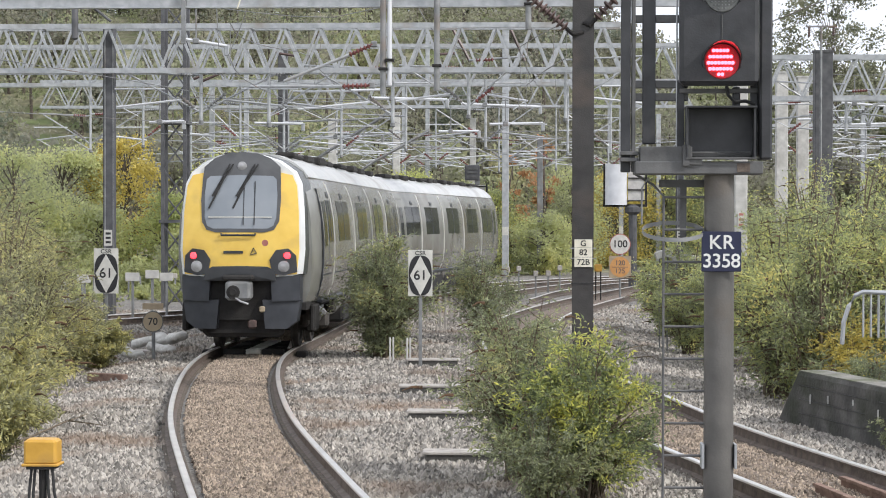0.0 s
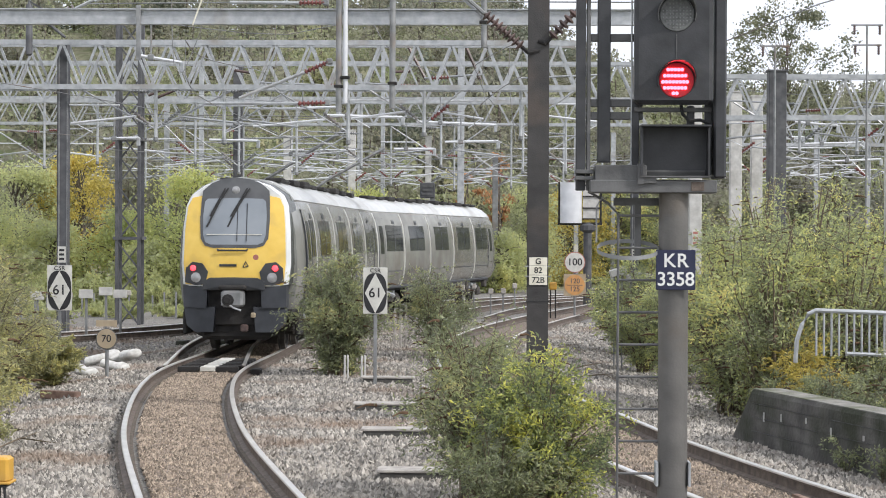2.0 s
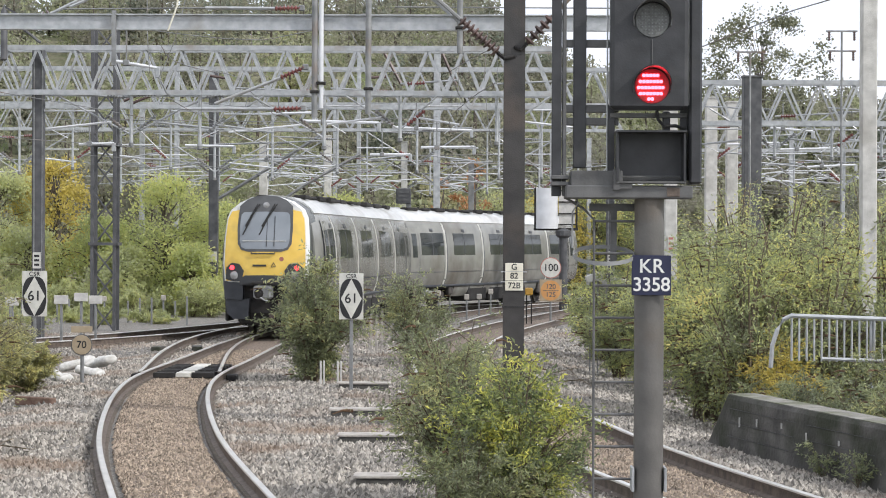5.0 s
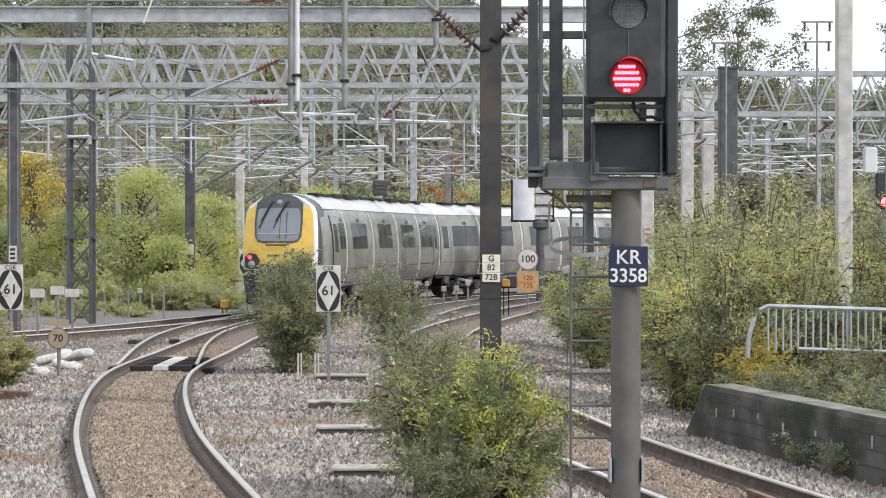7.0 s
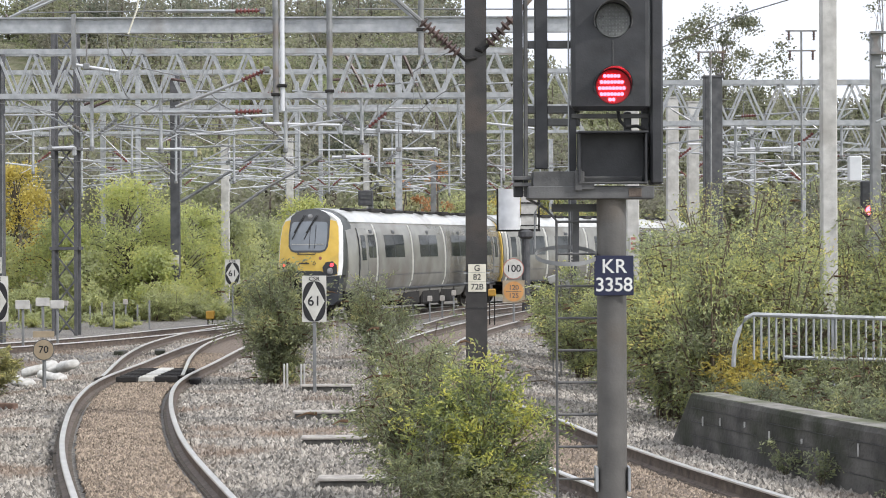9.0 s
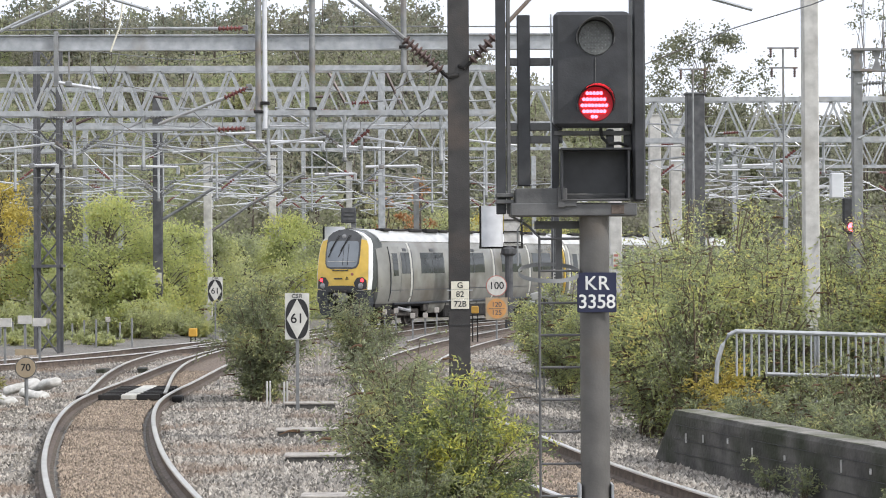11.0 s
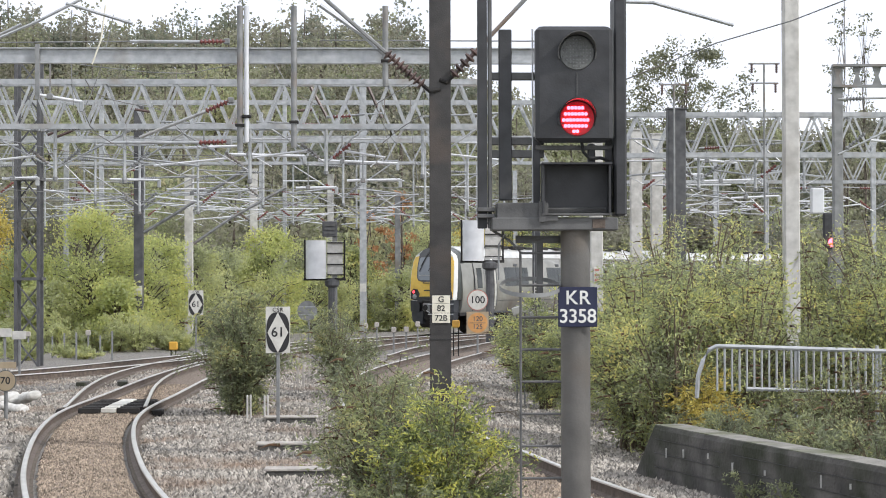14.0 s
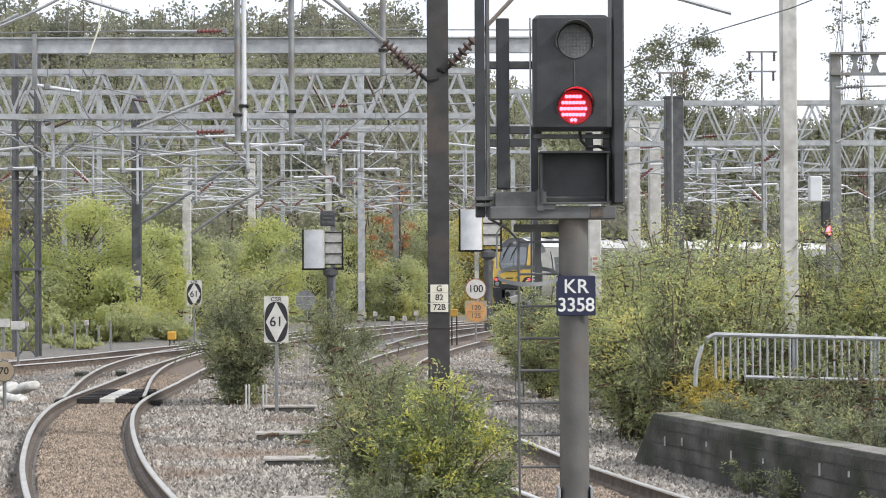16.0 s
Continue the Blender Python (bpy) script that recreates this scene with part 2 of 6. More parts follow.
M_LEAF_LIME = foliage("lime willow leaf", ((0.0, (0.36, 0.40, 0.20)), (0.5, (0.56, 0.60, 0.25)), (1.0, (0.74, 0.70, 0.28))), 0.6, patch=0.4, strong=2.0)
M_LEAF_GOLD = foliage("golden autumn leaf", ((0.0, (0.34, 0.30, 0.10)), (0.5, (0.58, 0.48, 0.13)), (1.0, (0.70, 0.58, 0.17))))
M_LEAF_RUST = foliage("rust-red autumn leaf", ((0.0, (0.30, 0.20, 0.10)), (0.5, (0.50, 0.27, 0.13)), (1.0, (0.62, 0.36, 0.20))))
# raised above its own tone for backlit haze
M_LEAF_DARK = foliage("dark tree leaf", ((0.0, (0.10, 0.11, 0.075)), (0.5, (0.19, 0.20, 0.13)), (1.0, (0.32, 0.32, 0.20))))


# ---- mesh tools ----
class Shape:
    """A small mesh under construction."""

    def __init__(self):
        self.v, self.f = [], []

    def add(self, verts, faces):
        n = len(self.v)
        self.v += [tuple(p) for p in verts]
        self.f += [tuple(n + i for i in f) for f in faces]
        return self

    def box(self, c, s, rot=None, bevel=0.0):
        x, y, z = (k / 2 for k in s)
        if bevel <= 0:
            pts = [Vector(p) for p in ((-x, -y, -z), (x, -y, -z), (x, y, -z), (-x, y, -z), (-x, -y, z), (x, -y, z), (x, y, z), (-x, y, z))]
            faces = [(0, 3, 2, 1), (4, 5, 6, 7), (0, 1, 5, 4), (1, 2, 6, 5), (2, 3, 7, 6), (3, 0, 4, 7)]
        else:
            b = min(bevel, x * 0.9, y * 0.9, z * 0.9)
            pts, faces = [], []
            for zz, k in ((-z, b), (-z + b, 0), (z - b, 0), (z, b)):
                q = x - k, y - k
                for sx, sy in ((-1, -1), (1, -1), (1, 1), (-1, 1)):
                    if sx * sy > 0:
                        ring = [(sx * q[0], sy * (q[1] - b)), (sx * (q[0] - b), sy * q[1])]
                    else:
                        ring = [(sx * (q[0] - b), sy * q[1]), (sx * q[0], sy * (q[1] - b))]
                    pts += [Vector((a, d, zz)) for a, d in ring]
            for r in range(3):
                for i in range(8):
                    faces.append((r * 8 + i, r * 8 + (i + 1) % 8, r * 8 + 8 + (i + 1) % 8, r * 8 + 8 + i))
            faces += [tuple(range(7, -1, -1)), tuple(range(24, 32))]
        if rot is not None:
            pts = [rot @ p for p in pts]
        return self.add([Vector(c) + p for p in pts], faces)

    def bar(self, p, q, w, h=None):
        """A rectangular bar from p to q."""
        p, q = Vector(p), Vector(q)
        d = q - p
        rot = d.to_track_quat("Y", "Z").to_matrix()
        return self.box((p + q) / 2, (w, d.length, h or w), rot)

    def tube(self, pts, r, n=8, r2=None, caps=True):
        """A round tube along pts, tapering from r to r2."""
        pts = [Vector(p) for p in pts]
        r2 = r if r2 is None else r2
        rings = []
        for i, p in enumerate(pts):
            d = (pts[min(i + 1, len(pts) - 1)] - pts[max(i - 1, 0)]).normalized()
            up = Vector((0, 0, 1)) if abs(d.z) < 0.9 else Vector((1, 0, 0))
            a = d.cross(up).normalized()
            b = a.cross(d)
            k = r + (r2 - r) * i / max(1, len(pts) - 1)
            rings.append([p + k * (math.cos(2 * math.pi * j / n) * a + math.sin(2 * math.pi * j / n) * b) for j in range(n)])
        return self.loft(rings, caps)

    def loft(self, rings, caps=True, closed=True):
        n = len(rings[0])
        faces = []
        for i in range(len(rings) - 1):
            for j in range(n if closed else n - 1):
                faces.append((i * n + j, i * n + (j + 1) % n, (i + 1) * n + (j + 1) % n, (i + 1) * n + j))
        if caps:
            faces += [tuple(range(n - 1, -1, -1)), tuple((len(rings) - 1) * n + j for j in range(n))]
        return self.add([p for ring in rings for p in ring], faces)

    def lathe(self, p, q, profile, n=14):
        """A turned body from p to q; profile: rows of (share of the length, radius)."""
        p, q = Vector(p), Vector(q)
        d = (q - p).normalized()
        up = Vector((0, 0, 1)) if abs(d.z) < 0.9 else Vector((1, 0, 0))
        a = d.cross(up).normalized()
        b = a.cross(d)
        rings = [[p + (q - p) * s + r * (math.cos(2 * math.pi * j / n) * a + math.sin(2 * math.pi * j / n) * b) for j in range(n)] for s, r in profile]
        return self.loft(rings)

    def plate(self, outline, thick, m=None):
        """A flat plate from an outline of (x, z), its face towards -y, in the space m."""
        n = len(outline)
        pts = [Vector((x, -thick / 2, z)) for x, z in outline] + [Vector((x, thick / 2, z)) for x, z in outline]
        faces = [tuple(range(n)), tuple(range(2 * n - 1, n - 1, -1))] + [(i, n + i, n + (i + 1) % n, (i + 1) % n) for i in range(n)]
        return self.add([m @ p for p in pts] if m is not None else pts, faces)

    def mesh(self, name, smooth=False):
        me = bpy.data.meshes.new(name)
        me.from_pydata(self.v, [], self.f)
        bm = bmesh.new()
        bm.from_mesh(me)
        bmesh.ops.recalc_face_normals(bm, faces=bm.faces)
        bm.to_mesh(me)
        bm.free()
        if smooth:
            me.shade_smooth()
            me.set_sharp_from_angle(angle=radians(40))
        return me


def part(name, shape, material, parent=None, label="", smooth=False):
    me = shape if isinstance(shape, bpy.types.Mesh) else shape.mesh(name, smooth)
    if not me.materials:
        me.materials.append(material)
    ob = new(name, me)
    ob.parent = parent
    if label:
        tagged(ob, label)
    return ob


def thing(name, loc, label, category, group="", kind="", rz=0.0):
    ob = new(name)
    ob.empty_display_size = 0.2
    ob.matrix_basis = pose(*loc, 0, 0, rz)
    return tagged(ob, label, category, group, kind)


def solid(name, shape, material, label, category, group="", kind="", smooth=False):
    return tagged(part(name, shape, material, None, "", smooth), label, category, group, kind)


def lettering(name, text, size, m, material, parent, spread=1.0):
    """Raised letters of the built-in font, facing -y in the space m."""
    cu = bpy.data.curves.new(name, "FONT")
    cu.body, cu.size, cu.align_x, cu.align_y, cu.extrude = text, size, "CENTER", "CENTER", 0.002
    cu.offset = size * 0.012
    cu.space_character = spread
    tmp = new("tmp", cu)
    bpy.context.view_layer.update()
    me = bpy.data.meshes.new_from_object(tmp.evaluated_get(bpy.context.evaluated_depsgraph_get()))
    bpy.data.objects.remove(tmp)
    me.transform(m @ pose(0, 0, 0, 90))
    me.materials.clear()
    return part(name, me, material, parent)


def circle(r, n=24, x=0.0, z=0.0, rz=None):
    return [(x + r * math.cos(2 * math.pi * i / n), z + (rz or r) * math.sin(2 * math.pi * i / n)) for i in range(n)]


def spline(pts, step=0.5):
    """Points every step or so along a smooth curve through pts."""
    p = [Vector((*q, 0)) if len(q) == 2 else Vector(q) for q in pts]
    p = [2 * p[0] - p[1]] + p + [2 * p[-1] - p[-2]]
    out = []
    for i in range(1, len(p) - 2):
        n = max(2, int((p[i + 1] - p[i]).length / step))
        for k in range(n):
            t = k / n
            out.append(0.5 * (2 * p[i] + (p[i + 1] - p[i - 1]) * t + (2 * p[i - 1] - 5 * p[i] + 4 * p[i + 1] - p[i + 2]) * t * t + (3 * p[i] - 3 * p[i + 1] + p[i + 2] - p[i - 1]) * t ** 3))
    out.append(p[-2])
    return out


# ---- plan of the tracks (centre lines, rail top at z = 0) ----
MAIN = spline([(-0.1, 8), (-2.58, 18.25), (-4.13, 25.7), (-5.24, 34), (-5.28, 41), (-5.18, 49), (-4.68, 57.3), (-3.5, 66), (-1.9, 72.3), (-0.5, 76.2), (0.85, 79), (2.9, 82.5), (5.6, 86.5), (10.8, 94), (19.5, 106), (38, 130), (62, 160)])
RIGHT = spline([(5.3, 8), (2.67, 18.6), (1.67, 23.2), (1.07, 26.9), (0.25, 32), (-0.35, 40), (-0.1, 48), (1.0, 56), (2.9, 65), (6.6, 78), (15.2, 92), (26, 106), (45, 130), (68, 160)])
LEFT = spline([(-24, 30), (-14, 43), (-9.3, 50.3), (-6.9, 57.2), (-4.6, 64.5), (-2.6, 73)])
CROSS = spline([(-5.45, 36.5), (-6.15, 44), (-6.35, 50), (-5.95, 56), (-4.9, 62.5), (-3.6, 68.5)])
FAR = spline([(-0.9, 60), (0.35, 68), (3.2, 77), (9.2, 87), (17.4, 98), (30, 114)])


def trackside(path, off, z=0.0):
    """The line beside a centre line, off metres to its right."""
    out = []
    for i, p in enumerate(path):
        d = (path[min(i + 1, len(path) - 1)] - path[max(i - 1, 0)]).normalized()
        out.append(Vector((p.x + d.y * off, p.y - d.x * off, z)))
    return out


def sweep(shape, line, profile):
    """A profile of (across, up) carried along a level line."""
    rings = []
    for i, p in enumerate(line):
        d = (line[min(i + 1, len(line) - 1)] - line[max(i - 1, 0)]).normalized()
        rings.append([(p.x + d.y * a, p.y - d.x * a, p.z + b) for a, b in profile])
    return shape.loft(rings)


near_main = np.array([(p.x, p.y) for p in MAIN[::2]])
near_right = np.array([(p.x, p.y) for p in RIGHT[::2]])
near_left = np.array([(p.x, p.y) for p in LEFT[::2] + FAR[::2]])


def bed_distance(x, y):
    q = np.stack([x, y], -1)[:, None]
    return [np.sqrt(((q - line[None]) ** 2).sum(-1).min(1)) for line in (near_main, near_right, near_left)]


def ground_height(x, y):
    """Ballast beds under the tracks, a lower cess beside them, a wooded bank far behind."""
    x, y = np.atleast_1d(np.asarray(x, float)), np.atleast_1d(np.asarray(y, float))
    beds = bed_distance(x, y)
    d = np.minimum.reduce(beds)
    k = np.clip((d - 1.5) / 2.2, 0, 1)
    between = np.clip(7.5 - beds[0] - beds[1], 0, 1)     # the ballast is heaped higher between the two curved lines
    z = -0.185 - 0.22 * k * k * (3 - 2 * k) * (1 - 0.9 * between) + 0.05 * between * k
    b = np.clip((y - 108) / 95, 0, 1)
    z = z + 24.5 * b * b * (3 - 2 * b) * np.clip((34 - x) / 34, 0.62, 1)
    return z


def gz(x, y):
    return float(ground_height(x, y)[0])


# ---- ground ----
def build_ground():
    xs = np.unique(np.r_[-1500, -600, -250, np.arange(-120, -20, 8), np.arange(-20, 20, 0.5), np.arange(20, 130, 8), 250, 600, 1500])
    ys = np.unique(np.r_[-900, -300, -100, -40, np.arange(-20, 10, 4), np.arange(10, 80, 0.6), np.arange(80, 260, 5), 400, 900, 2500])
    gx, gy = np.meshgrid(xs, ys)
    z = ground_height(gx.ravel(), gy.ravel())
    rng = np.random.default_rng(3)
    z += rng.normal(0, 0.008, z.shape)
    n, m = len(xs), len(ys)
    idx = np.arange(n * m).reshape(m, n)
    faces = np.stack([idx[:-1, :-1], idx[:-1, 1:], idx[1:, 1:], idx[1:, :-1]], -1).reshape(-1, 4)
    me = bpy.data.meshes.new("ground")
    me.from_pydata(np.stack([gx.ravel(), gy.ravel(), z], -1).tolist(), [], faces.tolist())
    me.materials.append(M_BALLAST)
    me.materials.append(M_EARTH)
    cx, cy = np.stack([gx.ravel(), gy.ravel()], -1)[faces].mean(1).T
    d = np.minimum.reduce(bed_distance(cx, cy))
    me.polygons.foreach_set("material_index", ((d > 13.0) | (cy > 125)).astype(int))
    me.shade_smooth()
    tagged(new("ground", me), "grey crushed-stone ballast and scrubby earth beside the tracks", "ground", kind="structure")


build_ground()


def build_track(path, label, lo=0, hi=None, bed=True):
    seg = path[lo:hi]
    t = thing("railway_track", (0, 0, 0), label, "railway track", "tracks", "structure")
    for side in (-0.7525, 0.7525):
        web = sweep(Shape(), trackside(seg, side), [(-0.07, -0.159), (0.07, -0.159), (0.07, -0.148), (0.012, -0.125), (0.010, -0.04), (0.033, -0.03), (0.034, -0.006), (-0.034, -0.006), (-0.033, -0.03), (-0.010, -0.04), (-0.012, -0.125), (-0.07, -0.148)])
        rail = part("rail", web, M_RAIL, t, "rusty steel running rail")
        head = sweep(Shape(), trackside(seg, side), [(-0.0355, -0.016), (0.0355, -0.016), (0.034, 0.0), (0.026, 0.006), (-0.026, 0.006), (-0.034, 0.0)])
        # dark brown strip added in place of the shadow beside the rail foot
        foot = sweep(Shape(), trackside(seg, side, -0.155), [(-0.14, -0.1), (0.14, -0.1), (0.11, 0.0), (-0.11, 0.0)])
        part("rail_bearer", foot, M_FOOT_SHADE, rail, "dark brown strip standing in for shade along the rail foot")
        part("rail_head", head, M_RAILHEAD, rail, "worn bright running surface")
    if bed:
        line = trackside(seg, 0, 0)
        b = sweep(Shape(), line, [(-0.60, -0.3), (0.60, -0.3), (0.56, -0.150), (0.3, -0.125), (-0.3, -0.125), (-0.56, -0.150)])
        part("four_foot", b, M_RUSTBED, t, "rust-brown ballast between the rails")
    return t


build_track(MAIN, "curved running line with bright rails on brown ballast")
build_track(RIGHT, "second running line with rusty rails on ballast")
build_track(LEFT, "diverging line crossing behind the points", bed=False)
build_track(CROSS, "turnout line leaving the curved running line", bed=False)
build_track(FAR, "far running line between the two curved lines", bed=False)


# ---- loose ballast stones ----
def build_stones(name, label, material, count, place, lo, hi, seed):
    rng = np.random.default_rng(seed)
    x, y, z = place(rng, count)
    n = len(x)
    base = np.array([(1, 0, -0.5), (0, 1, -0.5), (-1, 0, -0.5), (0, -1, -0.5), (0, 0, 0.8)], float)
    tri = np.array([(0, 1, 4), (1, 2, 4), (2, 3, 4), (3, 0, 4)])
    v = base[None] * rng.uniform(0.6, 1.25, (n, 5, 1)) + rng.normal(0, 0.30, (n, 5, 3))
    a = rng.uniform(0, 6.28, n)
    c, s = np.cos(a), np.sin(a)
    v = np.stack([v[..., 0] * c[:, None] - v[..., 1] * s[:, None], v[..., 0] * s[:, None] + v[..., 1] * c[:, None], v[..., 2] * 0.95], -1)
    v = v * rng.uniform(lo, hi, (n, 1, 1)) + np.stack([x, y, z], -1)[:, None]
    f = (tri[None] + 5 * np.arange(n)[:, None, None]).reshape(-1, 3)
    me = bpy.data.meshes.new(name)
    me.from_pydata(v.reshape(-1, 3).tolist(), [], f.tolist())
    me.materials.append(material)
    tagged(new(name, me), label, "ballast", kind="stuff")


def stones_beside(rng, count):
    y = 14 + 46 * rng.random(count) ** 1.7
    x = rng.uniform(-0.40, 0.30, count) * y
    d = bed_distance(x, y)
    inner = (np.minimum(d[0], d[1]) > 0.90) & (np.minimum.reduce(d) < 9.0)
    x, y = x[inner], y[inner]
    return x, y, ground_height(x, y) + 0.016


def stones_between(rng, count, path=MAIN):
    seg = np.array([(p.x, p.y) for p in path])
    seg = seg[(seg[:, 1] > 14) & (seg[:, 1] < 46)]
    i = rng.integers(0, len(seg) - 1, count)
    p = seg[i] + (seg[i + 1] - seg[i]) * rng.random((count, 1))
    d = seg[i + 1] - seg[i]
    d /= np.linalg.norm(d, axis=1, keepdims=True)
    o = rng.uniform(-0.57, 0.57, count)
    return p[:, 0] + d[:, 1] * o, p[:, 1] - d[:, 0] * o, np.full(count, -0.135) + 0.012 * np.cos(o * 4)


build_stones("ballast_stones", "loose grey crushed stone lying beside the rails", M_STONES, 230000, stones_beside, 0.018, 0.050, 5)
build_stones("ballast_stones", "loose rust-brown crushed stone between the rails", M_RUSTSTONES, 44000, stones_between, 0.014, 0.034, 6)
build_stones("ballast_stones", "loose brown crushed stone between the rails of the second line", M_RUSTSTONES, 32000, lambda r, n: stones_between(r, n, RIGHT), 0.014, 0.034, 7)


# ---- the train ----
HALF = [(1.20, 0.92), (1.31, 1.15), (1.36, 1.55), (1.365, 2.0), (1.33, 2.5), (1.25, 2.95), (1.10, 3.27), (0.86, 3.49), (0.55, 3.63), (0.0, 3.70)]


def hull(y, w=1.0, top=1.0, low=0.92):
    """A ring of the body at y: w scales the width, top the height above the sill."""
    side = [(x * w, low + (z - 0.92) * top) for x, z in HALF]
    ring = side + [(-x, z) for x, z in reversed(side[:-1])]
    return [(x, y, z) for x, z in ring]


def side_x(z):
    zs, xs = [h[1] for h in HALF], [h[0] for h in HALF]
    return float(np.interp(z, zs, xs))


def curved_strip(y0, y1, z0, z1, side, proud, steps=6, depth=0.03):
    """A panel that follows the curve of the body side."""
    s = Shape()
    rings = []
    for i in range(steps + 1):
        z = z0 + (z1 - z0) * i / steps
        x = side_x(z) + proud
        rings.append([(side * x, y0, z), (side * x, y1, z), (side * (x - depth), y1, z), (side * (x - depth), y0, z)])
    return s.loft(rings)


def nose_y(x, z):
    """The front of the cab: nearly upright, raked back above the lamps and rounded in plan."""
    return -11.85 + 0.16 * (abs(x) / 1.1) ** 2.5 + 0.12 * max(0.0, z - 1.7) ** 2 - 0.02


def face_panel(outline, proud, rings=(1.0, 0.75, 0.5, 0.25, 0.05), depth=0.05):
    cx, cz = sum(p[0] for p in outline) / len(outline), sum(p[1] for p in outline) / len(outline)
    s = Shape()
    layers = [[(x, nose_y(x, z) - proud + depth, z) for x, z in outline]]
    for k in rings:
        layers.append([(cx + (x - cx) * k, nose_y(cx + (x - cx) * k, cz + (z - cz) * k) - proud, cz + (z - cz) * k) for x, z in outline])
    return s.loft(layers)


def sym(points):
    return points + [(-x, z) for x, z in reversed(points) if abs(x) > 1e-6]


def build_bogie(parent, y):
    b = part("bogie", Shape().box((0.95, y, 0.55), (0.16, 3.4, 0.28), None, 0.05).box((-0.95, y, 0.55), (0.16, 3.4, 0.28), None, 0.05).box((0, y, 0.6), (1.9, 0.5, 0.3), None, 0.05), M_BOGIE, parent, "grimy bogie frame")
    for dy in (-1.125, 1.125):
        part("axle", Shape().tube([(-0.95, y + dy, 0.40), (0.95, y + dy, 0.40)], 0.08), M_BOGIE, b)
        for x in (-0.75, 0.75):
            s = 1 if x > 0 else -1
            part("wheel", Shape().lathe((x - 0.065 * s, y + dy, 0.40), (x + 0.065 * s, y + dy, 0.40), [(0, 0.1), (0, 0.425), (0.2, 0.425), (0.25, 0.395), (1.0, 0.390), (1.0, 0.30), (0.7, 0.28), (0.7, 0.1)], 20), M_BOGIE, b)
            part("axle_box", Shape().box((1.04 * s, y + dy, 0.45), (0.22, 0.36, 0.32), None, 0.05), M_BOGIE, b)
            part("spring", Shape().lathe((0.98 * s, y + dy * 0.6, 0.55), (0.98 * s, y + dy * 0.6, 0.88), [(0, 0.10), (0.2, 0.12), (0.4, 0.10), (0.6, 0.12), (0.8, 0.10), (1, 0.11)], 8), M_GALV, b)
    part("damper", Shape().tube([(1.12, y - 0.9, 0.75), (1.12, y + 0.4, 0.62)], 0.06, 6), M_GALV, b)
    return b


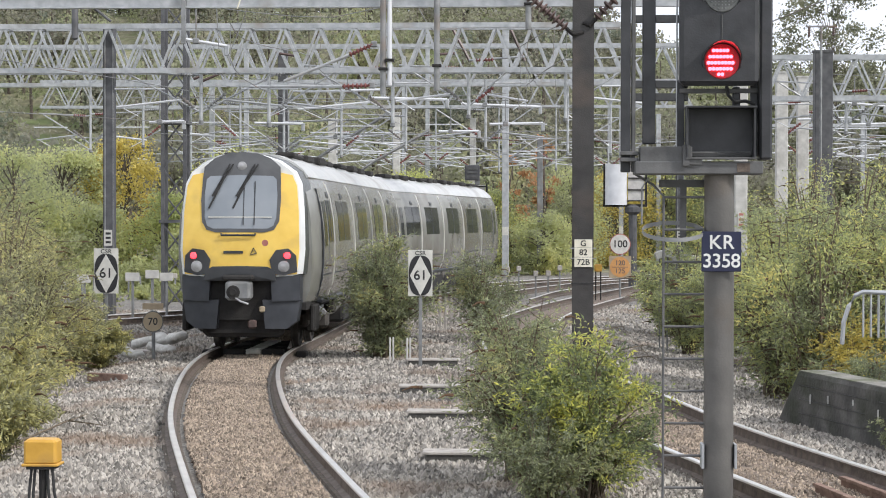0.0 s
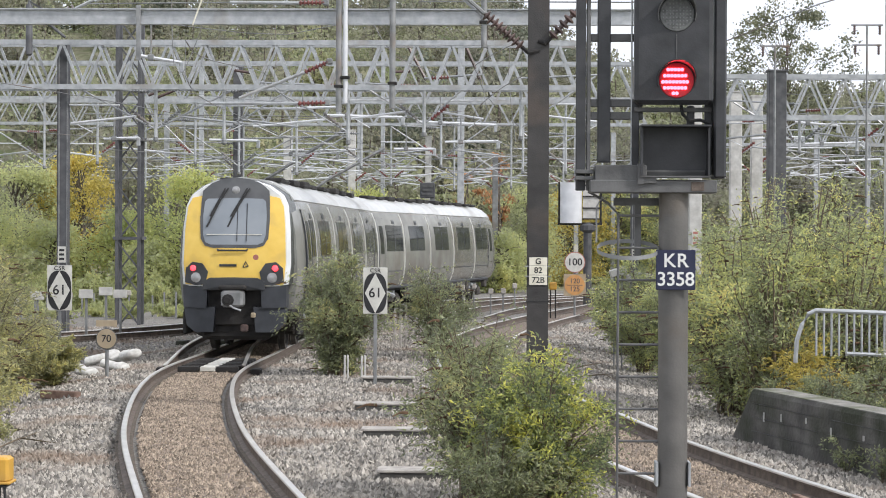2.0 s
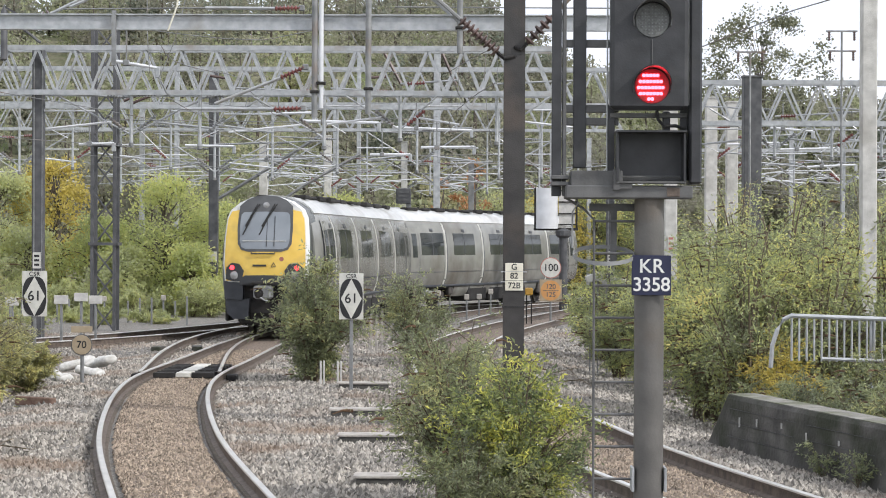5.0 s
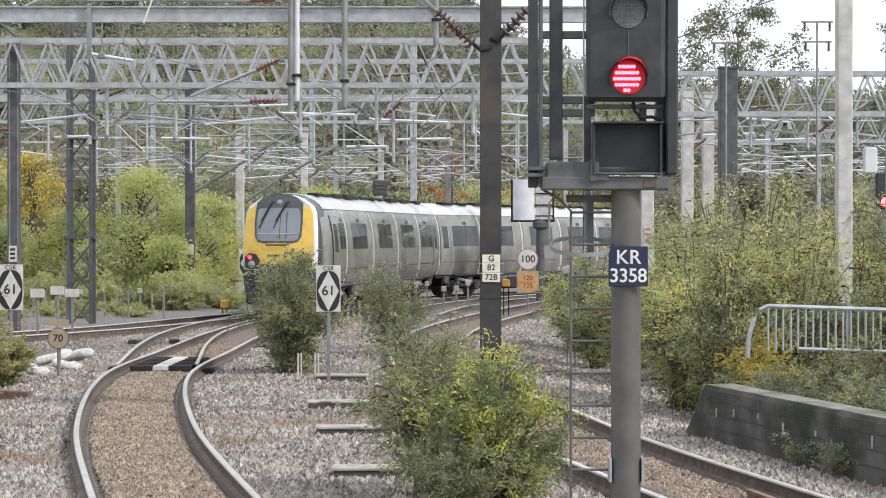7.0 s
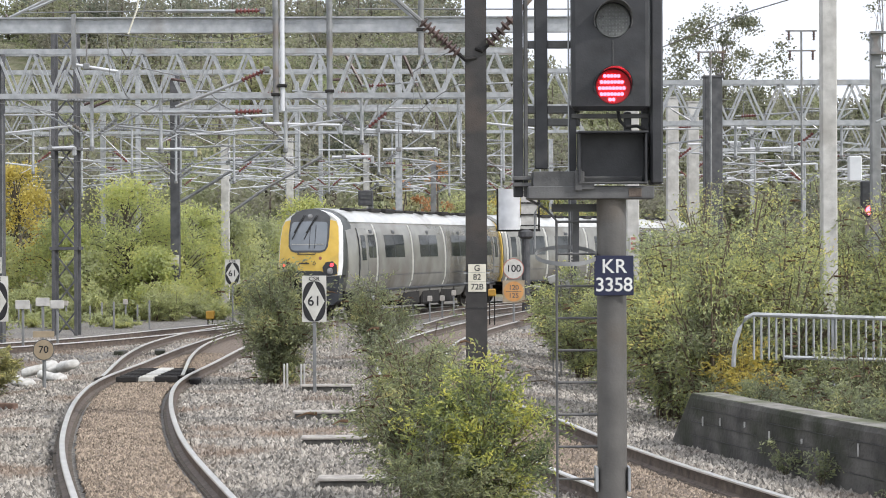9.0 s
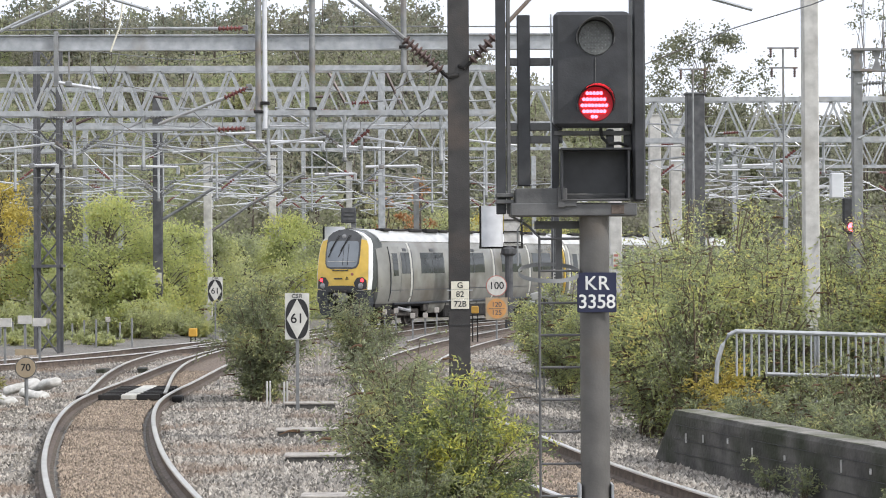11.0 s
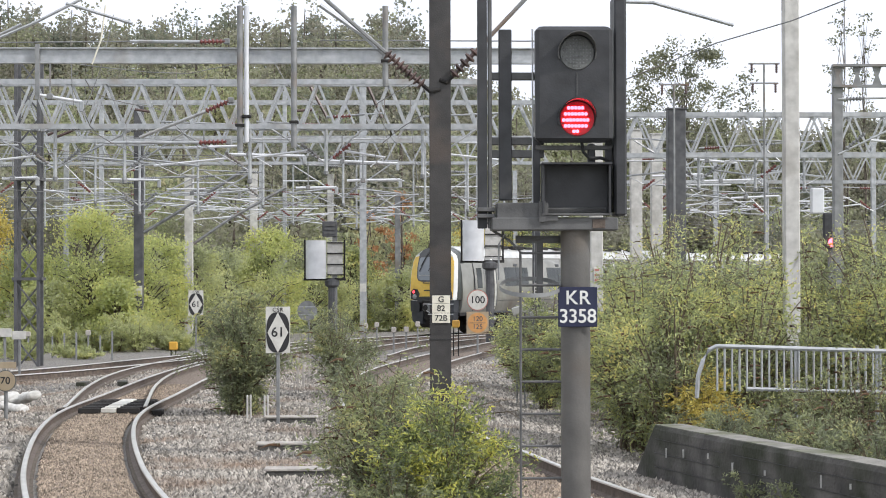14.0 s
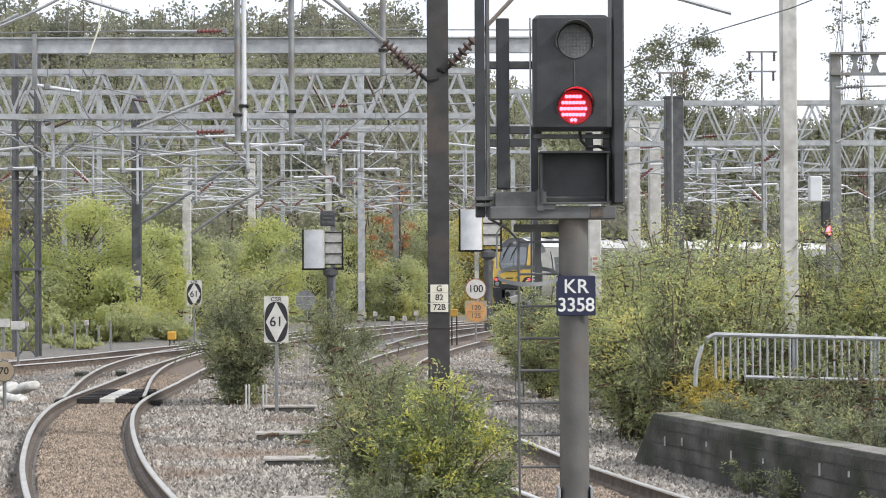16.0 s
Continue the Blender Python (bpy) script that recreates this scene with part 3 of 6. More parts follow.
def build_car(cab):
    t = thing("train_car", (0, 0, 0), "grey-green diesel train car with a yellow cab and red tail lamps" if cab else "grey-green intermediate train car with dark tinted windows", "train", "cars of the train")
    rings = [hull(11.6, 0.97, 0.985), hull(11.5), hull(-9.2 if cab else -11.5)]
    if cab:
        rings += [hull(-9.9, 0.985, 1.0), hull(-10.6, 0.955, 0.995), hull(-11.1, 0.915, 0.985)]
    else:
        rings += [hull(-11.6, 0.97, 0.985)]
    body = part("body", Shape().loft(rings), M_BODY, t, "glossy grey-green painted bodyshell", True)
    y_back = -10.6 if cab else -11.4
    roof = Shape()
    rr = []
    for y in (11.45, y_back):
        rr.append([(x, y, z + 0.012) for x, z in [(1.13, 3.24), (1.03, 3.37), (0.86, 3.51), (0.55, 3.65), (0, 3.72), (-0.55, 3.65), (-0.86, 3.51), (-1.03, 3.37), (-1.13, 3.24), (-0.95, 3.1), (0.95, 3.1)]])
    part("roof", roof.loft(rr), M_ROOF, body, "weathered roof coloured pale for sky glare", True)
    rng = random.Random(4 if cab else 9)
    for i in range(13):
        y = 10.6 - i * 1.62
        if y < y_back + 0.6:
            continue
        for x in (-0.55, 0.45):
            w, l = rng.uniform(0.30, 0.55), rng.uniform(0.7, 1.35)
            part("roof_box", Shape().box((x + rng.uniform(-0.08, 0.08), y, 3.70), (w, l, rng.uniform(0.07, 0.15)), None, 0.03), M_UNDER, body, "dark roof equipment")
    # five bays a side: a window in each, curved joint strips between them, a door at the ends
    edges = [11.3, 6.6, 1.8, -3.1, -7.9, -10.4] if cab else [11.3, 6.75, 2.15, -2.45, -7.05, -11.3]
    for side in (-1, 1):
        for i, (a, b) in enumerate(zip(edges, edges[1:])):
            mid, last = (a + b) / 2, i == len(edges) - 2
            if i == 0 or last:
                y0 = a - 1.25 if i == 0 else (b + 0.35 if cab else b + 0.20)
                d = part("door", curved_strip(y0, y0 + 1.0, 1.0, 3.05, side, 0.008), M_BODY, t, "plug door with a narrow window")
                part("door_window", curved_strip(y0 + 0.24, y0 + 0.76, 1.95, 2.8, side, 0.014, 4), M_WINDOW, d)
                for yy in (y0 - 0.02, y0 + 1.0):
                    part("door_joint", curved_strip(yy, yy + 0.03, 1.0, 3.05, side, 0.011, 6), M_SKIRT, d)
                mid += -0.55 if i == 0 else (0.62 if not cab else 0.7)
            half = 0.45 if cab and last else 1.3
            w = part("window", curved_strip(mid - half, mid + half, 2.03, 2.83, side, 0.008, 5), M_WINDOW, t, "dark tinted window", True)
            part("window_bar", curved_strip(mid - 0.03, mid + 0.03, 2.03, 2.83, side, 0.012, 5), M_NOSE, w)
            part("vent", curved_strip(mid - 0.18, mid + 0.18, 2.88, 2.99, side, 0.016, 2), M_NOSE, t, "small dark vent above a window")
            part("lower_panel_joint", curved_strip(b + 0.3, a - 0.3, 1.40, 1.425, side, 0.006, 2), M_SKIRT, t)
            if not (cab and last):
                # dark strip paints the thin shadow next to the pale one
                part("shut_line", curved_strip(b + 0.10, b + 0.19, 0.95, 3.42, side, 0.010, 9), M_SKIRT, t, "dark strip for the thin shadow beside the joint strip", True)
                part("pillar", curved_strip(b - 0.09, b + 0.09, 0.95, 3.42, side, 0.016, 9), M_PILLAR, t, "pale joint strip", True)
        part("sill", Shape().box((side * 1.22, 0.5, 0.90), (0.10, 20, 0.08), None, 0.02), M_SKIRT, t)
        rows = []
        for x, z in ((1.215, 0.96), (1.19, 0.80), (1.13, 0.62), (1.02, 0.48)):
            rows.append([(side * x, -5.6, z), (side * x, 5.6, z), (side * (x - 0.04), 5.6, z), (side * (x - 0.04), -5.6, z)])
        skirt = part("side_skirt", Shape().loft(rows), M_BODY, t, "grimy lower side panel curving under", True)
        for y in (-3.7, -1.9, 0.0, 1.9, 3.7):
            part("skirt_slot", Shape().bar((side * 1.205, y, 0.84), (side * 1.07, y, 0.52), 0.05, 0.03), M_UNDER, skirt)
        for y in (-10.2, -6.0, 6.0, 10.2):
            part("step_box", Shape().box((side * 1.14, y, 0.72), (0.16, 0.5, 0.30), None, 0.03), M_BOGIE, t)
    # underframe
    for y, l, z in ((2.9, 2.2, 0.58), (0.3, 2.6, 0.56), (-2.6, 2.4, 0.58)):
        part("underfloor_box", Shape().box((0, y, z), (2.35, l, 0.62), None, 0.06), M_UNDER, t, "grimy underfloor equipment box")
    part("underframe", Shape().box((0, 0, 0.86), (2.3, 22.4, 0.14)), M_UNDER, t)
    for y in (8.0, -8.0):
        build_bogie(t, y)
    if not cab:
        part("end_panel", face_end(-11.62), M_YELLOW, t, "yellow end panel beside the gangway")
        part("gangway", Shape().box((0, -11.75, 2.0), (1.0, 0.3, 2.1), None, 0.05), M_RUBBER, t, "black rubber gangway")
        return t
    # cab front
    outline = sym([(0.62, 1.44), (1.06, 1.46), (1.10, 1.9), (1.08, 2.6), (1.03, 3.1), (0.93, 3.32), (0.66, 3.52), (0.36, 3.62), (0.0, 3.66)])
    rim = []
    flank = []
    for k, dy in ((1.118, 0.98), (1.085, 0.55), (1.055, 0.26)):
        flank.append([(x * k, nose_y(x, z) + dy, 1.44 + (z - 1.44) * (1 + (k - 1) * 0.16)) for x, z in outline])
    part("cab_flank", Shape().loft(flank), M_FLANK, t, "dark grey-green cab side", True)
    for k, dy in ((1.054, 0.26), (1.03, 0.12), (1.0, 0.0)):
        rim.append([(x * k, nose_y(x, z) + dy, 1.44 + (z - 1.44) * (1 + (k - 1) * 0.16)) for x, z in outline])
    rim.append([(x * 0.9, nose_y(x * 0.9, z) + 0.02, z * 0.98) for x, z in outline])
    part("cab_edge", Shape().loft(rim), M_NOSEWHITE, t, "white curved cab edge", True)
    part("cab_front", face_panel(sym([(0.50, 1.44), (1.03, 1.46), (1.075, 1.9), (1.055, 2.6), (1.01, 3.08), (0.92, 3.27), (0.6, 3.34), (0.0, 3.36)]), 0.012), M_YELLOW, t, "yellow warning panel", True)
    screen = part("windscreen_surround", face_panel(sym([(0.44, 2.22), (0.62, 2.27), (0.71, 2.42), (0.735, 2.8), (0.72, 3.2), (0.70, 3.42), (0.52, 3.58), (0.28, 3.67), (0.0, 3.70)]), 0.030), M_DOME, t, "dark grey windscreen surround rising to the roof", True)
    part("windscreen", face_panel(sym([(0.50, 2.29), (0.61, 2.34), (0.66, 2.50), (0.67, 2.9), (0.645, 3.19), (0.58, 3.25), (0.0, 3.27)]), 0.042), M_SCREEN, screen, "large reflecting windscreen", True)
    for x in (0.06, 0.26):
        part("screen_bar", Shape().bar((x, nose_y(0, 2.4) - 0.055, 2.36), (x, nose_y(0, 3.15) - 0.055, 3.15), 0.018), M_NOSE, screen)
    part("dash_line", Shape().bar((-0.58, nose_y(0.5, 2.5) - 0.06, 2.50), (0.58, nose_y(0.5, 2.5) - 0.06, 2.50), 0.02), M_WHITE, screen)
    for x0, x1 in ((-0.22, -0.52), (0.24, -0.08)):
        w = Shape()
        for o in (0.0, 0.06):
            w.tube([(x0 + o, nose_y(0, 3.5) - 0.09, 3.47), (x1 + o * 0.3, nose_y(0, 2.95) - 0.09, 2.88)], 0.014, 6)
        w.bar((x1 + 0.22, nose_y(0, 3.2) - 0.075, 3.24), (x1 - 0.06, nose_y(0, 2.8) - 0.075, 2.66), 0.03)
        part("wiper", w, M_RUBBER, screen, "double-arm windscreen wiper")
    part("roof_lamp", Shape().lathe((0, nose_y(0, 3.43) - 0.02, 3.43), (0, nose_y(0, 3.43) - 0.06, 3.43), [(0, 0.09), (0.7, 0.085), (1, 0.07)], 14), M_LAMP, t, "round upper lamp", True)
    handle = Shape().tube([(-0.34, nose_y(0.3, 2.2) - 0.03, 2.19), (-0.34, nose_y(0.3, 2.2) - 0.09, 2.17), (0.28, nose_y(0.3, 2.2) - 0.09, 2.17), (0.28, nose_y(0.3, 2.2) - 0.03, 2.19)], 0.022, 6)
    part("step_bar", handle, M_NOSE, t)
    for s in (-1, 1):
        cl = part("lamp_housing", face_panel([(s * x, z) for x, z in ((0.60, 1.46), (0.54, 1.72), (0.66, 1.90), (0.88, 1.93), (1.02, 1.80), (1.04, 1.50), (0.80, 1.44))], 0.03), M_NOSE, t, "black lamp cluster")
        part("tail_lamp", Shape().lathe((s * 0.86, nose_y(0.86, 1.8) - 0.02, 1.80), (s * 0.86, nose_y(0.86, 1.8) - 0.075, 1.80), [(0, 0.062), (0.7, 0.058), (1, 0.04)], 14), M_TAIL, cl, "lit red tail lamp", True)
        part("head_lamp", Shape().lathe((s * 0.80, nose_y(0.8, 1.6) - 0.02, 1.60), (s * 0.80, nose_y(0.8, 1.6) - 0.07, 1.60), [(0, 0.11), (0.7, 0.105), (1, 0.08)], 16), M_LAMP, cl, "unlit headlamp lens", True)
        part("valance", face_panel([(s * x, z) for x, z in ((0.56, 1.44), (1.09, 1.44), (1.08, 0.98), (0.58, 0.96))], -0.03, depth=0.5), M_SKIRT, t, "dark blue-grey valance", True)
        part("lower_skirt", face_panel([(s * x, z) for x, z in ((0.40, 0.99), (1.08, 0.97), (1.02, 0.60), (0.84, 0.46), (0.45, 0.46))], -0.10, depth=0.5), M_SKIRT, t, "dark lower skirt", True)
        part("side_step", Shape().box((s * 1.20, -10.2, 0.62), (0.10, 0.9, 0.5), None, 0.03), M_UNDER, t)
    part("bay", Shape().box((0, -11.45, 1.05), (1.16, 0.3, 0.86)), M_UNDER, t, "dark recess behind the coupler")
    part("hood", face_panel(sym([(0.66, 1.34), (0.64, 1.52), (0.50, 1.60), (0.0, 1.61)]), 0.05), M_NOSE, t)
    cp = part("coupler", Shape().box((0, -11.95, 1.17), (0.46, 0.5, 0.36), None, 0.05), M_GALV_OLD, t, "grey automatic coupler")
    part("coupler_face", Shape().lathe((-0.08, -12.19, 1.14), (-0.08, -12.26, 1.14), [(0, 0.13), (0.5, 0.12), (0.5, 0.07), (1, 0.06)], 12), M_UNDER, cp)
    part("coupler_top", Shape().box((0, -12.0, 1.40), (0.56, 0.4, 0.10), None, 0.03), M_UNDER, cp)
    part("air_hose", Shape().tube([(-0.05, -12.2, 1.05), (0.05, -12.25, 0.98), (0.20, -12.22, 0.93)], 0.02, 6), M_GALV, cp)
    part("plough", Shape().box((0, -11.30, 0.50), (1.5, 0.3, 0.42), None, 0.08), M_UNDER, t, "black obstacle deflector")
    part("jumper_box", Shape().box((0.40, -11.75, 0.82), (0.10, 0.12, 0.11), None, 0.02), M_TAN, t)
    part("hook_cover", Shape().box((0.22, -11.8, 0.55), (0.16, 0.1, 0.16), None, 0.03), M_INSUL, t)
    # the maker's marks as plain bars and a triangle
    part("name_bar", Shape().bar((-0.30, nose_y(0.2, 1.85) - 0.022, 1.86), (0.06, nose_y(0.2, 1.85) - 0.022, 1.86), 0.012, 0.05), M_NOSE, t)
    tri = Shape()
    for a, b in (((0.20, 1.82), (0.25, 1.94)), ((0.25, 1.94), (0.31, 1.84)), ((0.31, 1.84), (0.20, 1.82))):
        tri.bar((a[0], nose_y(0.2, 1.9) - 0.024, a[1]), (b[0], nose_y(0.2, 1.9) - 0.024, b[1]), 0.014)
    part("emblem", tri, M_NOSE, t)
    part("red_mark", Shape().lathe((0.46, nose_y(0.46, 2.03) - 0.012, 2.03), (0.46, nose_y(0.46, 2.03) - 0.022, 2.03), [(0, 0.06), (1, 0.055)], 14), M_REDRIM, t)
    return t


def face_end(y):
    return Shape().loft([hull(y + 0.05, 0.95, 0.97), hull(y - 0.02, 0.93, 0.96)])


def fit_length(car, k):
    """Bring a car to its true length; turned parts keep their shape."""
    for o in car.children_recursive:
        me = o.data
        if o.name.split(".")[0] in ("wheel", "axle", "axle_box", "spring"):
            ys = [v.co.y for v in me.vertices]
            me.transform(Matrix.Translation((0, (k - 1) * sum(ys) / len(ys), 0)))
        else:
            me.transform(Matrix.Diagonal((1, k, 1, 1)))
    return car


tail_car = fit_length(build_car(True), 0.763)
next_car = fit_length(build_car(False), 0.76)

MAIN_LEN = np.r_[0, np.cumsum([(b - a).length for a, b in zip(MAIN, MAIN[1:])])]
MAIN_X, MAIN_Y = np.array([p.x for p in MAIN]), np.array([p.y for p in MAIN])


def on_main(s):
    return Vector((np.interp(s, MAIN_LEN, MAIN_X), np.interp(s, MAIN_LEN, MAIN_Y), 0))


def length_at(y):
    return float(np.interp(y, MAIN_Y, MAIN_LEN))


def car_pose(s_nose, back, half=7.4):
    """The pose of a car whose middle is back metres ahead of the tail's nose: both bogies on the line."""
    a, b = on_main(s_nose + back - half), on_main(s_nose + back + half)
    d = b - a
    return Matrix.Translation((a + b) / 2) @ Matrix.Rotation(math.atan2(-d.x, d.y), 4, "Z")


# how far the tail's nose is, in metres up the line, at each time
TAIL = [(0, 34.7), (0.5, 35.5), (1, 36.6), (1.5, 38.2), (2.5, 41.5), (3.5, 44.9), (4.2, 47.2), (6.3, 54.3), (7.5, 58.4), (9, 64.3), (11.5, 72.6), (12.5, 76.0), (13.2, 78.1), (16, 86.3)]


def motions():
    rows_a, rows_b = [], []
    for i in range(33):
        t = i * 0.5
        s = length_at(float(np.interp(t, [r[0] for r in TAIL], [r[1] for r in TAIL])))
        rows_a.append((t, car_pose(s, 9.06)))
        rows_b.append((t, car_pose(s, 26.9)))
    walk(tail_car, rows_a)
    walk(next_car, rows_b)


# ---- the near signal ----
def build_signal():
    D = 15.0
    x0 = 1.43
    t = thing("colour_light_signal", (x0, D, gz(x0, D)), "two-aspect signal showing red on a grey post with a ladder", "railway signal")
    g = gz(x0, D)

    def P(x, y, dy=0.0):
        """Metres to the right of the post and above the base."""
        return Vector((x, dy, y - g))

    zb = 2.8      # underside of the platform beam
    part("post", Shape().lathe(P(0, g - 0.3), P(0, zb + 0.02), [(0, 0.116), (1, 0.116)], 28), M_POST, t, "grey tubular steel post", True)
    for z in (0.62,):
        for s in (-1, 1):
            part("clamp_plate", Shape().box(P(s * 0.126, z), (0.022, 0.16, 0.19), None, 0.004), M_GALV, t, "pale bolted clamp plate")
    part("platform_beam", Shape().box(P(-0.17, zb + 0.055), (0.98, 0.30, 0.10), None, 0.008).box(P(-0.42, zb + 0.15), (0.40, 0.26, 0.14), None, 0.006), M_SIGGREY, t, "rusting platform beam")
    part("beam_bracket", Shape().box(P(-0.27, zb + 0.15, -0.16), (0.05, 0.04, 0.16)).box(P(-0.22, zb + 0.10, -0.163), (0.14, 0.02, 0.04)), M_SIGGREY, t)
    part("rust_patch", Shape().box(P(0.17, zb + 0.055, -0.153), (0.10, 0.006, 0.07), None, 0.002), M_RAIL, t, "rusted patch")
    # head
    hz0, hz1 = 3.49, 4.39
    head = part("signal_head", Shape().box(P(-0.02, (hz0 + hz1) / 2, -0.10), (0.60, 0.16, hz1 - hz0), None, 0.03), M_SIGBLACK, t, "black two-aspect signal head")
    part("head_seam", Shape().box(P(0.0, 3.92, -0.184), (0.006, 0.006, 0.22)), M_SIGGREY, head)
    zr, zu = 3.67, 4.18
    for z, lit in ((zr, True), (zu, False)):
        part("lens", Shape().lathe(P(0, z, -0.178), P(0, z, -0.192), [(0, 0.135), (1, 0.130)], 28), M_LENS if lit else M_LENSGREY, head, "red lit lens" if lit else "unlit lens", True)
        hood = Shape()
        rings = []
        for r, y0 in ((0.142, -0.18), (0.150, -0.18)):
            a, b = [], []
            for i in range(21):
                ang = radians(-20 + 220 * i / 20)
                a.append(P(r * math.cos(ang), z + r * math.sin(ang), y0))
                reach = 0.20 * max(0.12, math.sin(max(0.0, min(math.pi, ang)))) ** 0.7
                b.append(P(r * math.cos(ang), z + r * math.sin(ang), y0 - reach))
            rings += [a, b]
        for a, b in ((0, 1), (2, 3), (1, 3)):
            hood.loft([rings[a], rings[b]], False, False)
        part("lens_hood", hood, M_SIGBLACK if lit else M_SIGGREY, head, "short half-round hood", True)
        if lit:
            for j, (zz, n) in enumerate(((0.082, 5), (0.035, 7), (-0.012, 8), (-0.058, 7), (-0.100, 2))):
                for i in range(n):
                    xx = (i - (n - 1) / 2) * 0.0265 - 0.012
                    part("diode", Shape().lathe(P(xx, z + zz, -0.190), P(xx, z + zz, -0.200), [(0, 0.0150), (0.6, 0.0145), (1, 0.011)], 8), M_LED, head)
        else:
            for j in range(-4, 5):
                for i in range(-4, 5):
                    if i * i + j * j < 18:
                        part("diode", Shape().lathe(P(i * 0.026, z + j * 0.026, -0.190), P(i * 0.026, z + j * 0.026, -0.198), [(0, 0.007), (1, 0.005)], 6), M_GALV_OLD, head)
    part("side_housing", Shape().box(P(0.345, (zb + 0.12 + hz1 + 0.25) / 2, 0.02), (0.095, 0.30, hz1 + 0.13 - zb), None, 0.015), M_SIGBLACK, t, "black side housing")
    # lower theatre box
    bz0, bz1 = 2.93, 3.32
    ib = part("indicator_box", Shape().box(P(-0.005, (bz0 + bz1) / 2, -0.02), (0.51, 0.04, bz1 - bz0)), M_SIGBLACK, t, "blank black indicator face")
    part("hood", Shape().box(P(-0.005, bz1, -0.13), (0.54, 0.25, 0.014)), M_SIGBLACK, ib)
    part("floor_plate", Shape().box(P(-0.005, bz0, -0.10), (0.54, 0.18, 0.014)), M_SIGGREY, ib)
    for x in (-0.263, 0.251):
        part("cheek", Shape().box(P(x, (bz0 + bz1) / 2, -0.11), (0.014, 0.20, bz1 - bz0 - 0.016)), M_SIGBLACK, ib)
    part("indicator_lip", Shape().box(P(-0.005, bz0 + 0.035, -0.05), (0.48, 0.03, 0.03), Matrix.Rotation(0.5, 3, "X")), M_SIGGREY, ib)
    for x, w in ((-0.30, 0.055), (0.265, 0.055)):
        part("upright", Shape().box(P(x, (zb + hz0) / 2 + 0.1, 0.02), (w, 0.06, hz0 - zb - 0.1), None, 0.004), M_SIGBLACK, t)
    part("cross_rail", Shape().box(P(-0.01, hz0 - 0.035, 0.0), (0.60, 0.06, 0.035), None, 0.004), M_SIGGREY, t)
    part("cable", Shape().tube([P(0.05, hz0, -0.05), P(0.06, hz0 - 0.07, -0.06), P(0.11, hz0 - 0.12, -0.04), P(0.20, hz0 - 0.115, -0.03), P(0.27, hz0 - 0.14, -0.02)], 0.014, 7), M_RUBBER, t)
    part("cable", Shape().tube([P(0.10, bz0 - 0.10, -0.06), P(0.13, bz0 - 0.05, -0.07), P(0.20, bz0 - 0.04, -0.05), P(0.25, bz0 - 0.08, -0.03)], 0.012, 7), M_RUBBER, t)
    for x in (-0.15, -0.07, 0.02):
        part("bolt", Shape().lathe(P(x, bz0 - 0.02), P(x, bz0 - 0.09), [(0, 0.02), (0.5, 0.02), (0.5, 0.012), (1, 0.012)], 8), M_GALV_OLD, t)
    part("conduit", Shape().box(P(0.13, hz0 - 0.10, 0.02), (0.06, 0.05, 0.2), None, 0.01), M_SIGBLACK, t)
    # side frame of channels
    for x, w in ((-0.725, 0.075), (-0.665, 0.03), (-0.545, 0.10)):
        part("frame_channel", Shape().box(P(x, (zb + hz1) / 2 + (0.15 if w < 0.1 else 0.12), 0.05), (w, 0.10, hz1 - zb + (0.25 if w < 0.09 else -0.25)), None, 0.006), M_SIGBLACK if w > 0.05 else M_SIGGREY, t, "dark steel channel")
    for z in (4.02, 3.51, 3.41):
        part("frame_rail", Shape().box(P(-0.46, z, 0.05), (0.44, 0.05, 0.06), None, 0.005), M_SIGGREY, t)
    for z in (2.97, 2.92):
        part("frame_foot", Shape().box(P(-0.70, z, 0.0), (0.14, 0.16, 0.03), None, 0.004), M_SIGGREY, t)
    part("hanging_rod", Shape().tube([P(-0.33, hz1, 0.02), P(-0.33, zb + 0.12, 0.02)], 0.008, 6), M_GALV, t)
    # ladder
    lx = 1.0 - x0
    rx = 1.31 - x0
    part("ladder_stile", Shape().tube([P(lx - 0.23, zb + 0.02, 0.1), P(lx - 0.08, zb - 0.07, 0.06), P(lx, zb - 0.16, 0), P(lx, g)], 0.010, 8), M_SIGGREY, t)
    part("ladder_stile", Shape().tube([P(rx + 0.02, zb - 0.02, 0), P(rx + 0.02, g)], 0.010, 8), M_SIGGREY, t)
    z = 2.63
    while z > g:
        part("rung", Shape().tube([P(lx, z), P(rx + 0.02, z)], 0.010, 8), M_SIGGREY, t)
        z -= 0.2515
    hz = 2.36
    ring = [[P(lx + 0.07 + 0.24 * math.cos(a), hz - 0.01 + dz + 0.065 * math.sin(a), 0.26 * math.sin(a) - 0.05) for a in np.linspace(-0.2, 6.0, 28)] for dz in (0.0, 0.032)]
    part("safety_hoop", Shape().loft(ring, False, False), M_GALV_OLD, t, "pale curved safety hoop", True)
    part("hoop_rod", Shape().tube([P(lx - 0.17, hz + 0.06), P(lx - 0.17, zb - 0.1), P(lx - 0.12, zb - 0.02)], 0.008, 6), M_GALV_OLD, t)
    part("brace", Shape().box(P(-0.25, 2.74, 0.12), (0.42, 0.05, 0.06)).box(P(-0.27, 2.50, 0.12), (0.05, 0.044, 0.42)), M_SIGGREY, t)
    # identity plate
    pz = 2.21
    pl = part("identity_plate", Shape().box(P(0.005, pz, -0.135), (0.305, 0.012, 0.31), None, 0.004), M_PLATE, t, "dark blue identity plate")
    m = pose(0.005, -0.143, pz - g)
